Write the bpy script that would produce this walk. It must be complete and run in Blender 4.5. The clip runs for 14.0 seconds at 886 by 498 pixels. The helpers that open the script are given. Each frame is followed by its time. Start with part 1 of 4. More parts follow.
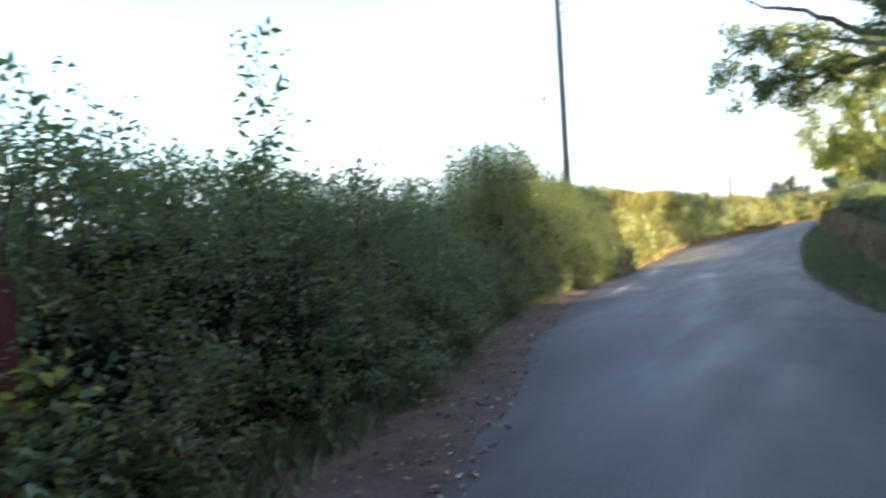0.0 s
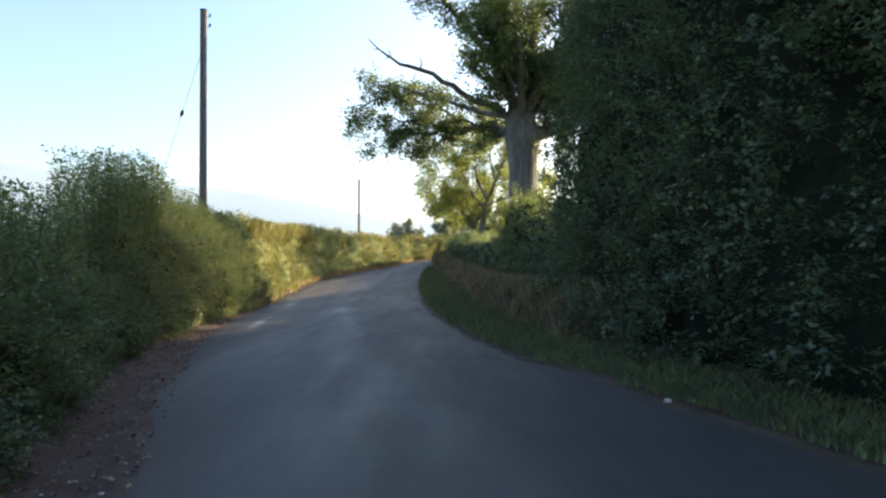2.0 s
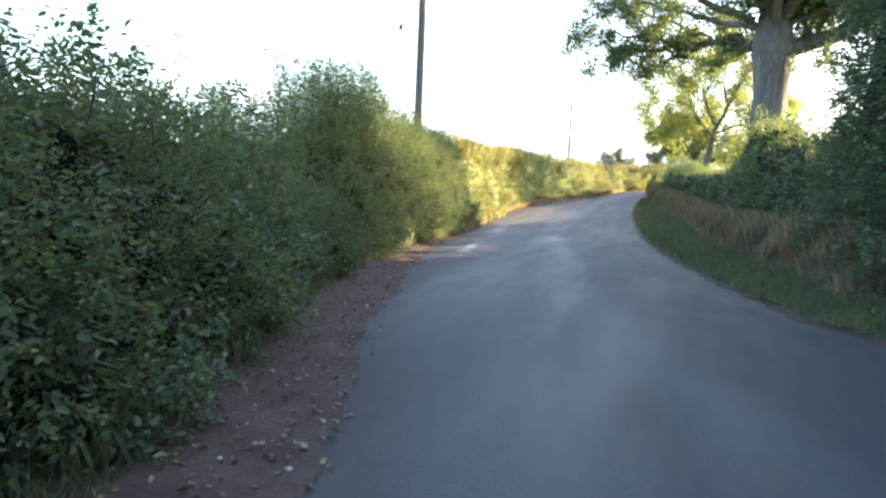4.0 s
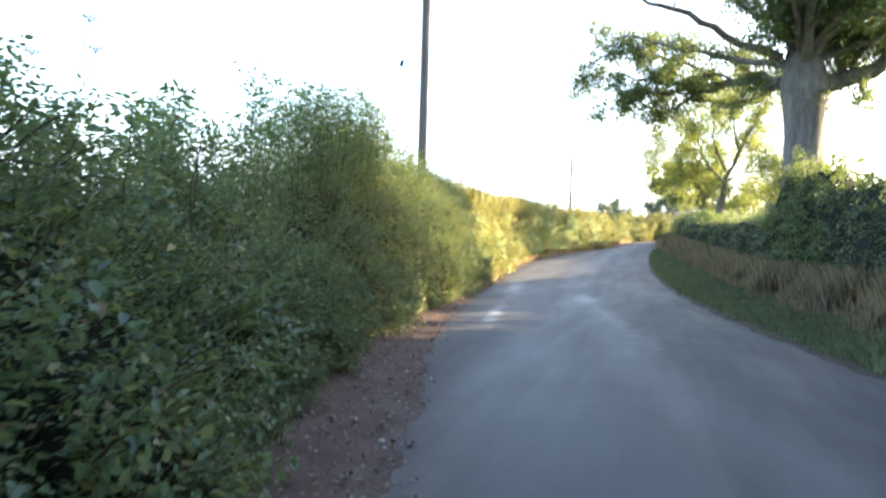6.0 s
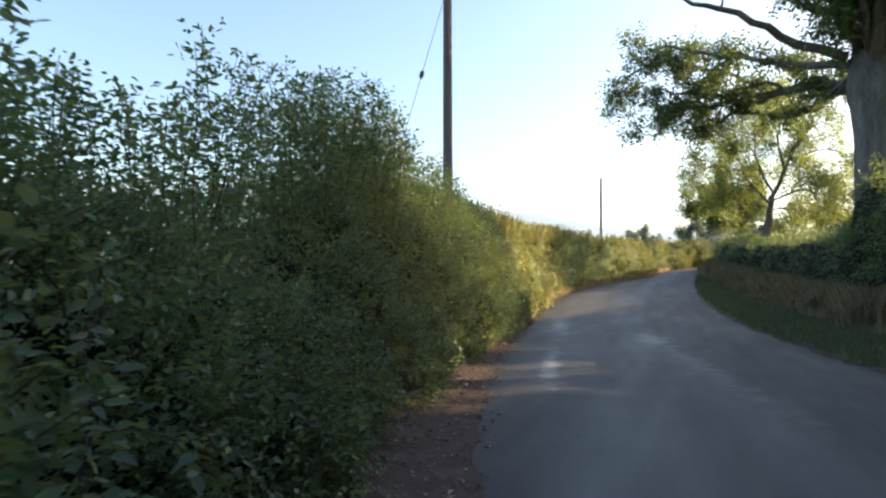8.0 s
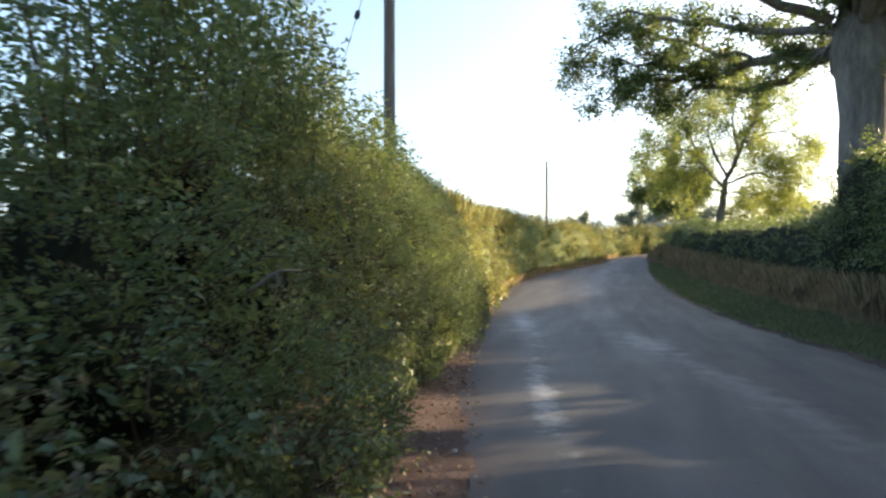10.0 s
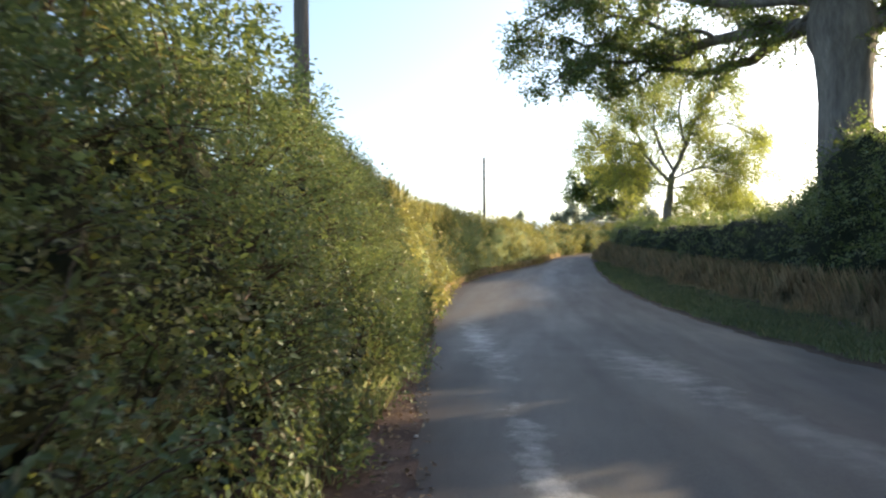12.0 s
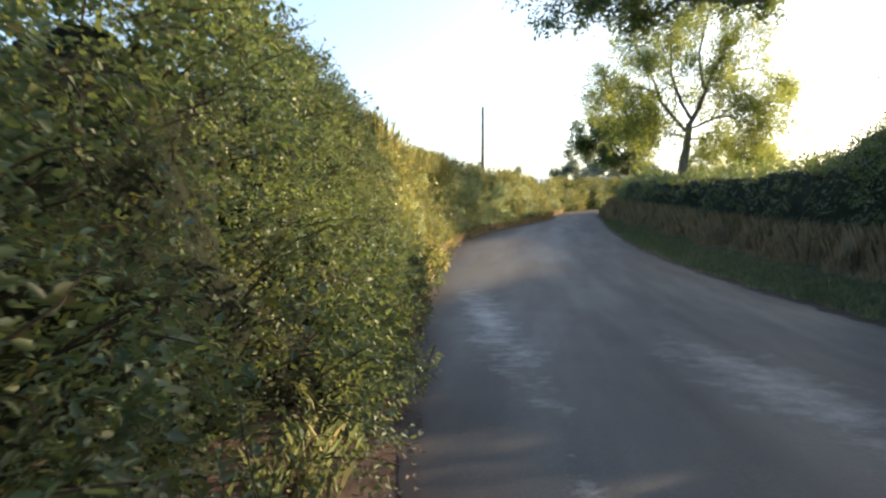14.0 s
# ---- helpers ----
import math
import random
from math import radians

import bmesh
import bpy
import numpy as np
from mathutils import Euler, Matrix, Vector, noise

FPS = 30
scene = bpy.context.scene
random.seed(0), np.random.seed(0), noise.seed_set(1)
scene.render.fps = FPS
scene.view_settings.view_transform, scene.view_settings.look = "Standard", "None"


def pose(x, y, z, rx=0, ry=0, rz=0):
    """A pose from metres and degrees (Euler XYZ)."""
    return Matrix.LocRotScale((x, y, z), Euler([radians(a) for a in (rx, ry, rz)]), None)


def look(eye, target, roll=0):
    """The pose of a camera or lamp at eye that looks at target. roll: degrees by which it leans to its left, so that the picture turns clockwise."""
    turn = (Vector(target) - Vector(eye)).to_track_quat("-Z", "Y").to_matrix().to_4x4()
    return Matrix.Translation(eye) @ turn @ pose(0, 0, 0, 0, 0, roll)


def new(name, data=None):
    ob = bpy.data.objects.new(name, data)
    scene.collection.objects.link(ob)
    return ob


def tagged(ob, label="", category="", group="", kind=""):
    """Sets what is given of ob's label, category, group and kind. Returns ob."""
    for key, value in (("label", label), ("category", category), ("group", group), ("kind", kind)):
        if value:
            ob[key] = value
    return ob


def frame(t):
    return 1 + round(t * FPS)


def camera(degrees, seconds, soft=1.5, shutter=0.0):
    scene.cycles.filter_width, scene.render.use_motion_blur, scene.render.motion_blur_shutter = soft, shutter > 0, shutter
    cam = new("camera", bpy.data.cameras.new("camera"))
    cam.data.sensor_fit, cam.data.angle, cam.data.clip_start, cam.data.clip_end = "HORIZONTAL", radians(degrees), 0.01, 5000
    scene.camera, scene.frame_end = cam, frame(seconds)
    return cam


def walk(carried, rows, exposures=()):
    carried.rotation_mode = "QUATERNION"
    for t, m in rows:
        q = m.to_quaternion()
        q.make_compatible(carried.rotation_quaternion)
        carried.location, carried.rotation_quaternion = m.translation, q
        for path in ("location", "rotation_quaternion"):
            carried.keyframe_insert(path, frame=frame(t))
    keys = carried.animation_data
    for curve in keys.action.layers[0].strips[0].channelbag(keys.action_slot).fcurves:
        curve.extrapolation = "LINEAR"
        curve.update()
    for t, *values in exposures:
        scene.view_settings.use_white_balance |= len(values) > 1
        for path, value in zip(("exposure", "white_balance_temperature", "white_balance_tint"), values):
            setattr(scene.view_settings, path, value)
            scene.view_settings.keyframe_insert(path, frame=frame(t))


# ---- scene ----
# ---- camera ----
CAM_ROWS = [
    (0.0, 0.000, 0.000, 1.352, 30.27, -0.11, 2.72), (0.5, -0.149, 0.292, 1.346, 17.83, 1.64, 3.30),
    (1.0, -0.348, 0.560, 1.378, 5.94, 1.92, 2.27), (1.5, -0.455, 0.713, 1.395, -1.01, 1.19, 1.53),
    (2.0, -0.457, 0.815, 1.394, 0.00, 1.67, 0.00), (2.5, -0.496, 0.964, 1.347, 1.94, 0.09, -1.44),
    (3.0, -0.625, 1.304, 1.316, 5.87, -3.86, -2.71), (3.5, -0.783, 1.741, 1.323, 13.59, -4.67, -4.29),
    (3.7, -0.877, 1.957, 1.325, 15.69, -4.90, -3.64), (5.8, -2.261, 4.768, 1.349, 18.95, -2.29, -1.99),
    (6.0, -2.370, 5.039, 1.346, 16.32, -0.37, -2.09), (6.5, -2.626, 5.694, 1.350, 18.04, 3.72, -1.24),
    (7.0, -2.879, 6.329, 1.347, 15.93, 5.31, -1.03), (7.5, -3.122, 6.982, 1.353, 17.21, 3.93, -0.25),
    (7.7, -3.228, 7.262, 1.339, 18.31, 3.14, -0.47), (9.8, -4.413, 10.615, 1.335, 14.75, 1.02, -0.38),
    (10.0, -4.515, 10.943, 1.366, 13.15, 1.40, -0.27), (10.5, -4.727, 11.795, 1.349, 10.81, 1.82, 0.79),
    (11.0, -4.957, 12.620, 1.358, 11.07, 1.87, 0.37), (11.5, -5.093, 13.521, 1.345, 9.13, 1.55, 0.66),
    (12.0, -5.266, 14.348, 1.338, 7.60, 1.59, 0.49), (12.5, -5.311, 15.199, 1.341, 5.39, 1.40, 0.51),
    (13.0, -5.480, 15.967, 1.341, 5.39, 1.39, 0.28), (13.5, -5.594, 16.720, 1.346, 5.89, 0.66, 0.00),
    (14.0, -5.756, 17.527, 1.345, 7.15, -2.08, 0.09)]
EXPOSURES = [(0.0, 2.3, 6200, 10), (0.5, 1.9, 6200, 10), (1.0, 1.6, 6200, 10), (2.0, 1.5, 6200, 10), (2.5, 1.7, 6200, 10), (3.0, 2.2, 6200, 10), (3.7, 2.62, 6200, 10),
             (5.8, 2.75, 6200, 10), (6.1, 2.75, 6200, 10), (6.6, 2.2, 6200, 10), (7.2, 1.6, 6200, 10), (7.7, 1.42, 6200, 10), (10.0, 1.68, 6250, 10), (12.0, 1.58, 6280, 10), (14.0, 1.5, 6280, 10)]
cam = camera(65.9, 14.0, soft=2.2, shutter=0.35)
walk(cam, [(t, pose(x, y, z, 90 + p, r, w)) for t, x, y, z, w, p, r in CAM_ROWS], EXPOSURES)

# ---- world and sun ----
SUN_AZ, SUN_EL = 56.0, 17.3  # clockwise from +y
world = bpy.data.worlds.new("world")
scene.world = world
world.use_nodes = True
wt = world.node_tree
sky = wt.nodes.new("ShaderNodeTexSky")
sky.sky_type = "NISHITA"
sky.sun_disc = False
sky.sun_elevation, sky.sun_rotation = radians(SUN_EL), radians(SUN_AZ)
sky.air_density, sky.dust_density, sky.ozone_density = 1.0, 2.6, 1.0
wt.nodes["Background"].inputs[1].default_value = 0.15
wt.links.new(sky.outputs[0], wt.nodes["Background"].inputs[0])
sun = new("sun", bpy.data.lights.new("sun", "SUN"))
sun.data.energy, sun.data.angle, sun.data.color = 5.0, radians(0.6), (1.0, 0.76, 0.46)
to_sun = Vector((math.sin(radians(SUN_AZ)) * math.cos(radians(SUN_EL)),
                 math.cos(radians(SUN_AZ)) * math.cos(radians(SUN_EL)), math.sin(radians(SUN_EL))))
sun.matrix_world = look(to_sun * 200, (0, 0, 0))

rng = np.random.default_rng(7)


# ---- materials ----
def shader(name):
    m = bpy.data.materials.new(name)
    m.use_nodes = True
    t = m.node_tree
    return m, t, t.nodes["Principled BSDF"], t.nodes["Material Output"]


def node(t, kind, **inputs):
    n = t.nodes.new(kind)
    for k, v in inputs.items():
        n.inputs[k].default_value = v
    return n


def ramp(t, fac, stops):
    n = t.nodes.new("ShaderNodeValToRGB")
    while len(n.color_ramp.elements) < len(stops):
        n.color_ramp.elements.new(0.5)
    for e, (p, c) in zip(n.color_ramp.elements, stops):
        e.position, e.color = p, (*c, 1)
    t.links.new(fac, n.inputs[0])
    return n.outputs[0]


def noise_tex(t, scale, detail=4.0, rough=0.6, vec=None, kind="ShaderNodeTexNoise"):
    n = t.nodes.new(kind)
    n.inputs["Scale"].default_value = scale
    if kind == "ShaderNodeTexNoise":
        n.inputs["Detail"].default_value, n.inputs["Roughness"].default_value = detail, rough
    if vec is None:
        vec = t.nodes.new("ShaderNodeTexCoord").outputs["Object"]
    t.links.new(vec, n.inputs["Vector"])
    return n


def bump(t, bsdf, height, strength, distance):
    b = node(t, "ShaderNodeBump", Strength=strength, Distance=distance)
    t.links.new(height, b.inputs["Height"])
    t.links.new(b.outputs[0], bsdf.inputs["Normal"])


def mixed(t, fac, a, b, blend="MIX"):
    n = t.nodes.new("ShaderNodeMix")
    n.data_type, n.blend_type = "RGBA", blend
    for k, v in ((0, fac), (6, a), (7, b)):
        if isinstance(v, (int, float)):
            n.inputs[k].default_value = v
        elif isinstance(v, tuple):
            n.inputs[k].default_value = (*v, 1)
        else:
            t.links.new(v, n.inputs[k])
    return n.outputs[2]


def leaf_material(name, stops, through_leaf=0.4, glow=(0.32, 0.42, 0.05), rough=0.45, withered=0.0):
    m, t, b, out = shader(name)
    geo = t.nodes.new("ShaderNodeNewGeometry")
    col = ramp(t, geo.outputs["Random Per Island"], stops)
    patch = noise_tex(t, 1.5, 3)
    shade = ramp(t, patch.outputs["Fac"], [(0.3, (0.62, 0.74, 0.72)), (0.7, (1.3, 1.2, 0.95))])
    col = mixed(t, 1.0, col, shade, "MULTIPLY")
    if withered:
        dry = ramp(t, noise_tex(t, 0.75, 4, 0.65).outputs["Fac"], [(0.54, (0, 0, 0)), (0.68, (withered,) * 3)])
        col = mixed(t, dry, col, mixed(t, geo.outputs["Random Per Island"], (0.05, 0.035, 0.028), (0.17, 0.115, 0.075)))
    t.links.new(col, b.inputs["Base Color"])
    b.inputs["Roughness"].default_value = rough
    b.inputs["Specular IOR Level"].default_value = 0.5
    tr = t.nodes.new("ShaderNodeBsdfTranslucent")
    t.links.new(mixed(t, 0.6, col, glow), tr.inputs[0])
    mix = node(t, "ShaderNodeMixShader", Fac=through_leaf)
    t.links.new(b.outputs[0], mix.inputs[1])
    t.links.new(tr.outputs[0], mix.inputs[2])
    t.links.new(mix.outputs[0], out.inputs[0])
    return m


GREEN = [(0.0, (0.040, 0.075, 0.053)), (0.35, (0.078, 0.132, 0.082)), (0.75, (0.124, 0.178, 0.103)),
         (0.92, (0.185, 0.22, 0.118)), (0.965, (0.27, 0.25, 0.08)), (1.0, (0.15, 0.075, 0.045))]
DARK = [(0.0, (0.030, 0.052, 0.034)), (0.5, (0.056, 0.088, 0.054)), (0.9, (0.096, 0.130, 0.074)), (1.0, (0.16, 0.17, 0.09))]
OAKLEAF = [(0.0, (0.038, 0.070, 0.032)), (0.5, (0.065, 0.105, 0.042)), (0.9, (0.105, 0.15, 0.055)), (1.0, (0.17, 0.19, 0.07))]
mat_hedge = leaf_material("hedge_leaf", GREEN, 0.37, (0.29, 0.35, 0.08), rough=0.5, withered=0.8)
mat_right = leaf_material("hawthorn_leaf", [(0.0, (0.06, 0.086, 0.052)), (0.5, (0.105, 0.138, 0.08)), (0.9, (0.16, 0.185, 0.105)), (1.0, (0.22, 0.2, 0.12))], 0.28, withered=0.45)
mat_far_hedge = leaf_material("far_hedge_leaf", [(0.0, (0.06, 0.085, 0.035)), (0.5, (0.125, 0.14, 0.052)), (0.85, (0.21, 0.195, 0.075)), (1.0, (0.36, 0.28, 0.12))], 0.4, (0.40, 0.38, 0.10))
mat_dark = leaf_material("thicket_leaf", DARK, 0.3, (0.26, 0.32, 0.10), rough=0.5)
mat_oak = leaf_material("oak_leaf", OAKLEAF, 0.36, (0.28, 0.34, 0.10))
mat_ash = leaf_material("young_tree_leaf", [(0.0, (0.05, 0.085, 0.03)), (0.6, (0.09, 0.13, 0.04)), (1.0, (0.16, 0.18, 0.06))], 0.62, (0.50, 0.54, 0.12))
# haze over the far trees is mixed into this leaf colour
mat_misty = leaf_material("haze_paled_leaf", [(0.0, (0.16, 0.19, 0.17)), (0.5, (0.22, 0.25, 0.22)), (1.0, (0.29, 0.31, 0.26))], 0.3, (0.3, 0.33, 0.25), rough=0.8)
mat_grass = leaf_material("grass_blade", [(0.0, (0.13, 0.17, 0.09)), (0.6, (0.22, 0.265, 0.145)), (0.9, (0.30, 0.31, 0.18)), (1.0, (0.40, 0.34, 0.21))], 0.3, (0.34, 0.40, 0.18))
mat_straw = leaf_material("dry_grass", [(0.0, (0.36, 0.25, 0.165)), (0.4, (0.50, 0.37, 0.25)), (0.86, (0.62, 0.49, 0.34)), (0.88, (0.17, 0.18, 0.09)), (1.0, (0.13, 0.15, 0.07))], 0.3, (0.5, 0.42, 0.26))
mat_litter = leaf_material("leaf_litter", [(0.0, (0.05, 0.03, 0.02)), (0.5, (0.13, 0.075, 0.04)), (0.9, (0.22, 0.15, 0.08)), (1.0, (0.34, 0.28, 0.18))], 0.1, (0.3, 0.2, 0.1))


def rough_material(name, stops, scale, roughness=0.9, bump_scale=40, bump_strength=0.5, distance=0.02, stretch=(1, 1, 1)):
    m, t, b, out = shader(name)
    mp = t.nodes.new("ShaderNodeMapping")
    mp.inputs["Scale"].default_value = stretch
    t.links.new(t.nodes.new("ShaderNodeTexCoord").outputs["Object"], mp.inputs["Vector"])
    n = noise_tex(t, scale, 6, 0.65, mp.outputs[0])
    n2 = noise_tex(t, bump_scale, 5, 0.7, mp.outputs[0])
    col = ramp(t, n.outputs["Fac"], stops)
    fine = ramp(t, n2.outputs["Fac"], [(0.3, (0.7, 0.7, 0.7)), (0.7, (1.25, 1.25, 1.25))])
    t.links.new(mixed(t, 1.0, col, fine, "MULTIPLY"), b.inputs["Base Color"])
    b.inputs["Roughness"].default_value = roughness
    b.inputs["Specular IOR Level"].default_value = 0.25
    bump(t, b, n2.outputs["Fac"], bump_strength, distance)
    return m


# near-black colour stands for the shade deep inside a hedge
mat_core = rough_material("hedge_inner_shade", [(0.35, (0.008, 0.013, 0.007)), (0.6, (0.018, 0.024, 0.011)), (0.75, (0.03, 0.026, 0.016))], 9, 0.95, 30, 1.0, 0.05)
mat_stem = rough_material("twig_bark", [(0.3, (0.05, 0.035, 0.025)), (0.7, (0.12, 0.085, 0.055))], 8, 0.85, 60, 0.5, 0.005)
mat_bark = rough_material("oak_bark", [(0.3, (0.085, 0.078, 0.072)), (0.6, (0.16, 0.15, 0.14)), (0.8, (0.23, 0.22, 0.205))], 2.5, 0.95, 9, 0.9, 0.06, (1, 1, 0.22))
mat_dead = rough_material("dead_wood", [(0.3, (0.09, 0.075, 0.06)), (0.7, (0.19, 0.165, 0.14))], 4, 0.9, 20, 0.6, 0.02, (1, 1, 0.4))
mat_pole = rough_material("weathered_pole_wood", [(0.3, (0.085, 0.07, 0.06)), (0.55, (0.14, 0.12, 0.105)), (0.8, (0.20, 0.18, 0.16))], 3, 0.85, 26, 0.6, 0.012, (4, 4, 0.12))
mat_earth = rough_material("red_earth", [(0.25, (0.065, 0.040, 0.034)), (0.5, (0.105, 0.070, 0.058)), (0.75, (0.15, 0.108, 0.09))], 2.2, 0.95, 28, 0.8, 0.03)
mat_field = rough_material("field_grass", [(0.3, (0.06, 0.09, 0.03)), (0.55, (0.11, 0.13, 0.045)), (0.75, (0.19, 0.17, 0.075))], 0.6, 0.95, 12, 0.6, 0.05)
mat_soil = rough_material("verge_soil", [(0.3, (0.055, 0.042, 0.032)), (0.55, (0.095, 0.07, 0.052)), (0.75, (0.14, 0.10, 0.075))], 1.6, 0.95, 24, 0.8, 0.03)
mat_rust = rough_material("red_brown_post_wood", [(0.3, (0.06, 0.018, 0.016)), (0.7, (0.12, 0.035, 0.03))], 6, 0.8, 30, 0.5, 0.01, (3, 3, 0.3))
mat_stone = rough_material("pale_stone", [(0.3, (0.35, 0.32, 0.28)), (0.7, (0.55, 0.52, 0.48))], 12, 0.85, 60, 0.4, 0.004)
mat_iron = rough_material("dark_iron", [(0.3, (0.03, 0.03, 0.032)), (0.7, (0.06, 0.055, 0.05))], 10, 0.55, 80, 0.3, 0.003)
mat_ceramic = rough_material("insulator_ceramic", [(0.3, (0.06, 0.05, 0.05)), (0.7, (0.10, 0.08, 0.07))], 10, 0.25, 40, 0.1, 0.002)
mat_roof = rough_material("slate_roof", [(0.3, (0.22, 0.22, 0.23)), (0.7, (0.32, 0.31, 0.31))], 2, 0.8, 12, 0.4, 0.02)
mat_wall = rough_material("barn_wall", [(0.3, (0.35, 0.31, 0.26)), (0.7, (0.46, 0.42, 0.36))], 1, 0.9, 10, 0.4, 0.02)


def asphalt():
    m, t, b, out = shader("worn_asphalt")
    uv = t.nodes.new("ShaderNodeUVMap").outputs[0]
    sep = t.nodes.new("ShaderNodeSeparateXYZ")
    t.links.new(uv, sep.inputs[0])
    wob = noise_tex(t, 0.12, 2)
    u = t.nodes.new("ShaderNodeMath")
    u.operation = "MULTIPLY_ADD"
    u.inputs[1].default_value = 0.16
    t.links.new(wob.outputs["Fac"], u.inputs[0])
    t.links.new(sep.outputs[0], u.inputs[2])
    tracks = ramp(t, u.outputs[0], [(0.07, (0.105, 0.072, 0.060)), (0.125, (0.10, 0.085, 0.08)), (0.2, (0.125, 0.122, 0.122)), (0.33, (0.155, 0.152, 0.15)), (0.45, (0.105, 0.104, 0.106)),
                                    (0.56, (0.15, 0.148, 0.147)), (0.68, (0.088, 0.088, 0.093)), (0.86, (0.112, 0.112, 0.116)), (1.0, (0.115, 0.108, 0.102))])
    along = t.nodes.new("ShaderNodeMapping")
    along.inputs["Rotation"].default_value = (0, 0, radians(-12))
    along.inputs["Scale"].default_value = (1.0, 0.14, 1.0)
    t.links.new(t.nodes.new("ShaderNodeTexCoord").outputs["Object"], along.inputs["Vector"])
    big = ramp(t, noise_tex(t, 1.3, 5, 0.6, along.outputs[0]).outputs["Fac"], [(0.3, (0.34, 0.34, 0.36)), (0.7, (0.55, 0.545, 0.56))])
    grit_n = noise_tex(t, 55, 3, 0.7)
    grit = ramp(t, grit_n.outputs["Fac"], [(0.3, (0.72, 0.72, 0.73)), (0.7, (1.3, 1.3, 1.28))])
    col = mixed(t, 1.0, mixed(t, 1.0, tracks, big, "MULTIPLY"), grit, "MULTIPLY")
    r = ramp(t, noise_tex(t, 1.1, 4, 0.6, along.outputs[0]).outputs["Fac"], [(0.35, (0.56, 0.56, 0.56)), (0.65, (0.74, 0.74, 0.74))])
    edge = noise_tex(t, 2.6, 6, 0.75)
    # pale patches: sky sheen of damp asphalt put into colour; dark one: tar
    for cx, cy, turn, rx, ry, sheen_or_tar, gloss, keep in ((-3.8, 23.4, 8, 0.6, 2.4, (0.32, 0.32, 0.32), 0.38, 0.42), (-5.15, 18.4, 8, 0.2, 3.2, (0.36, 0.36, 0.36), 0.36, 0.62),
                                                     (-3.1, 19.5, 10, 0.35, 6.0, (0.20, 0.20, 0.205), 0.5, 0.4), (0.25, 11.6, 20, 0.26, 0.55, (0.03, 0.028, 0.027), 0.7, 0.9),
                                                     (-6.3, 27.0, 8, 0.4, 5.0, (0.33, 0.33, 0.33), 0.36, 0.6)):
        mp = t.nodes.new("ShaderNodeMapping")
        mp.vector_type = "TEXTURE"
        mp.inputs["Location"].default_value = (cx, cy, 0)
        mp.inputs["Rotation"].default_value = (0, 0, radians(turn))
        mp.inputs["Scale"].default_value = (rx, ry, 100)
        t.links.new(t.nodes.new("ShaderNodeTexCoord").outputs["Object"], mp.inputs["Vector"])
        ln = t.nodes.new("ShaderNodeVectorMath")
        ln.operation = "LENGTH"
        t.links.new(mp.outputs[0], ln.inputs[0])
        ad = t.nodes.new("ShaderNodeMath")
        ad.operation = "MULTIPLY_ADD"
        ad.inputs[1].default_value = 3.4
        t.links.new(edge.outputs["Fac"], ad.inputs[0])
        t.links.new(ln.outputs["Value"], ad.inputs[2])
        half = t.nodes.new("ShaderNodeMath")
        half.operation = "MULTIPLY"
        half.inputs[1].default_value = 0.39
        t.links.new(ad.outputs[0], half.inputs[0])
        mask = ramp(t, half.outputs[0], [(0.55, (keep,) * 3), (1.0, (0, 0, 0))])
        col = mixed(t, mask, col, mixed(t, 1.0, sheen_or_tar, grit, "MULTIPLY"))
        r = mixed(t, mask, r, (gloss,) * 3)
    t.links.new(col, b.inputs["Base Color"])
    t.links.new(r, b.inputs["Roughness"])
    b.inputs["Specular IOR Level"].default_value = 0.4
    bump(t, b, grit_n.outputs["Fac"], 0.5, 0.006)
    return m


mat_asphalt = asphalt()


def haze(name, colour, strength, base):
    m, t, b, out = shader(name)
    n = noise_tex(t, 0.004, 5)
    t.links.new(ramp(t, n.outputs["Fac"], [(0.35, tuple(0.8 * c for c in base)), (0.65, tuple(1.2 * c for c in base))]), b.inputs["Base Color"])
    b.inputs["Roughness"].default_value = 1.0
    # bluish emission puts the haze in front of the hills into their colour
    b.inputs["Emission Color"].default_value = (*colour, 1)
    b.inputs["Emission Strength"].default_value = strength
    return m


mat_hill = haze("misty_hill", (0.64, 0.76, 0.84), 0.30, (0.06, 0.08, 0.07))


# ---- geometry helpers ----
def mesh_np(name, V, F):
    """A mesh from vertices (n, 3) and faces (m, k)."""
    V, F = np.asarray(V, dtype=np.float32), np.asarray(F, dtype=np.int32)
    me = bpy.data.meshes.new(name)
    me.vertices.add(len(V))
    me.vertices.foreach_set("co", V.ravel())
    me.loops.add(F.size)
    me.loops.foreach_set("vertex_index", F.ravel())
    me.polygons.add(len(F))
    me.polygons.foreach_set("loop_start", np.arange(0, F.size, F.shape[1], dtype=np.int32))
    me.update(calc_edges=True)
    return me


def part_np(name, V, F, material, parent=None, label="", smooth=False):
    me = mesh_np(name, V, F)
    me.materials.append(material)
    if smooth:
        me.polygons.foreach_set("use_smooth", np.ones(len(F), dtype=bool))
    ob = new(name, me)
    if parent is not None:
        ob.parent = parent
    return tagged(ob, label)


def part(name, bm, material, parent=None, label=""):
    me = bpy.data.meshes.new(name)
    bm.to_mesh(me)
    bm.free()
    me.materials.append(material)
    ob = new(name, me)
    if parent is not None:
        ob.parent = parent
    return tagged(ob, label)


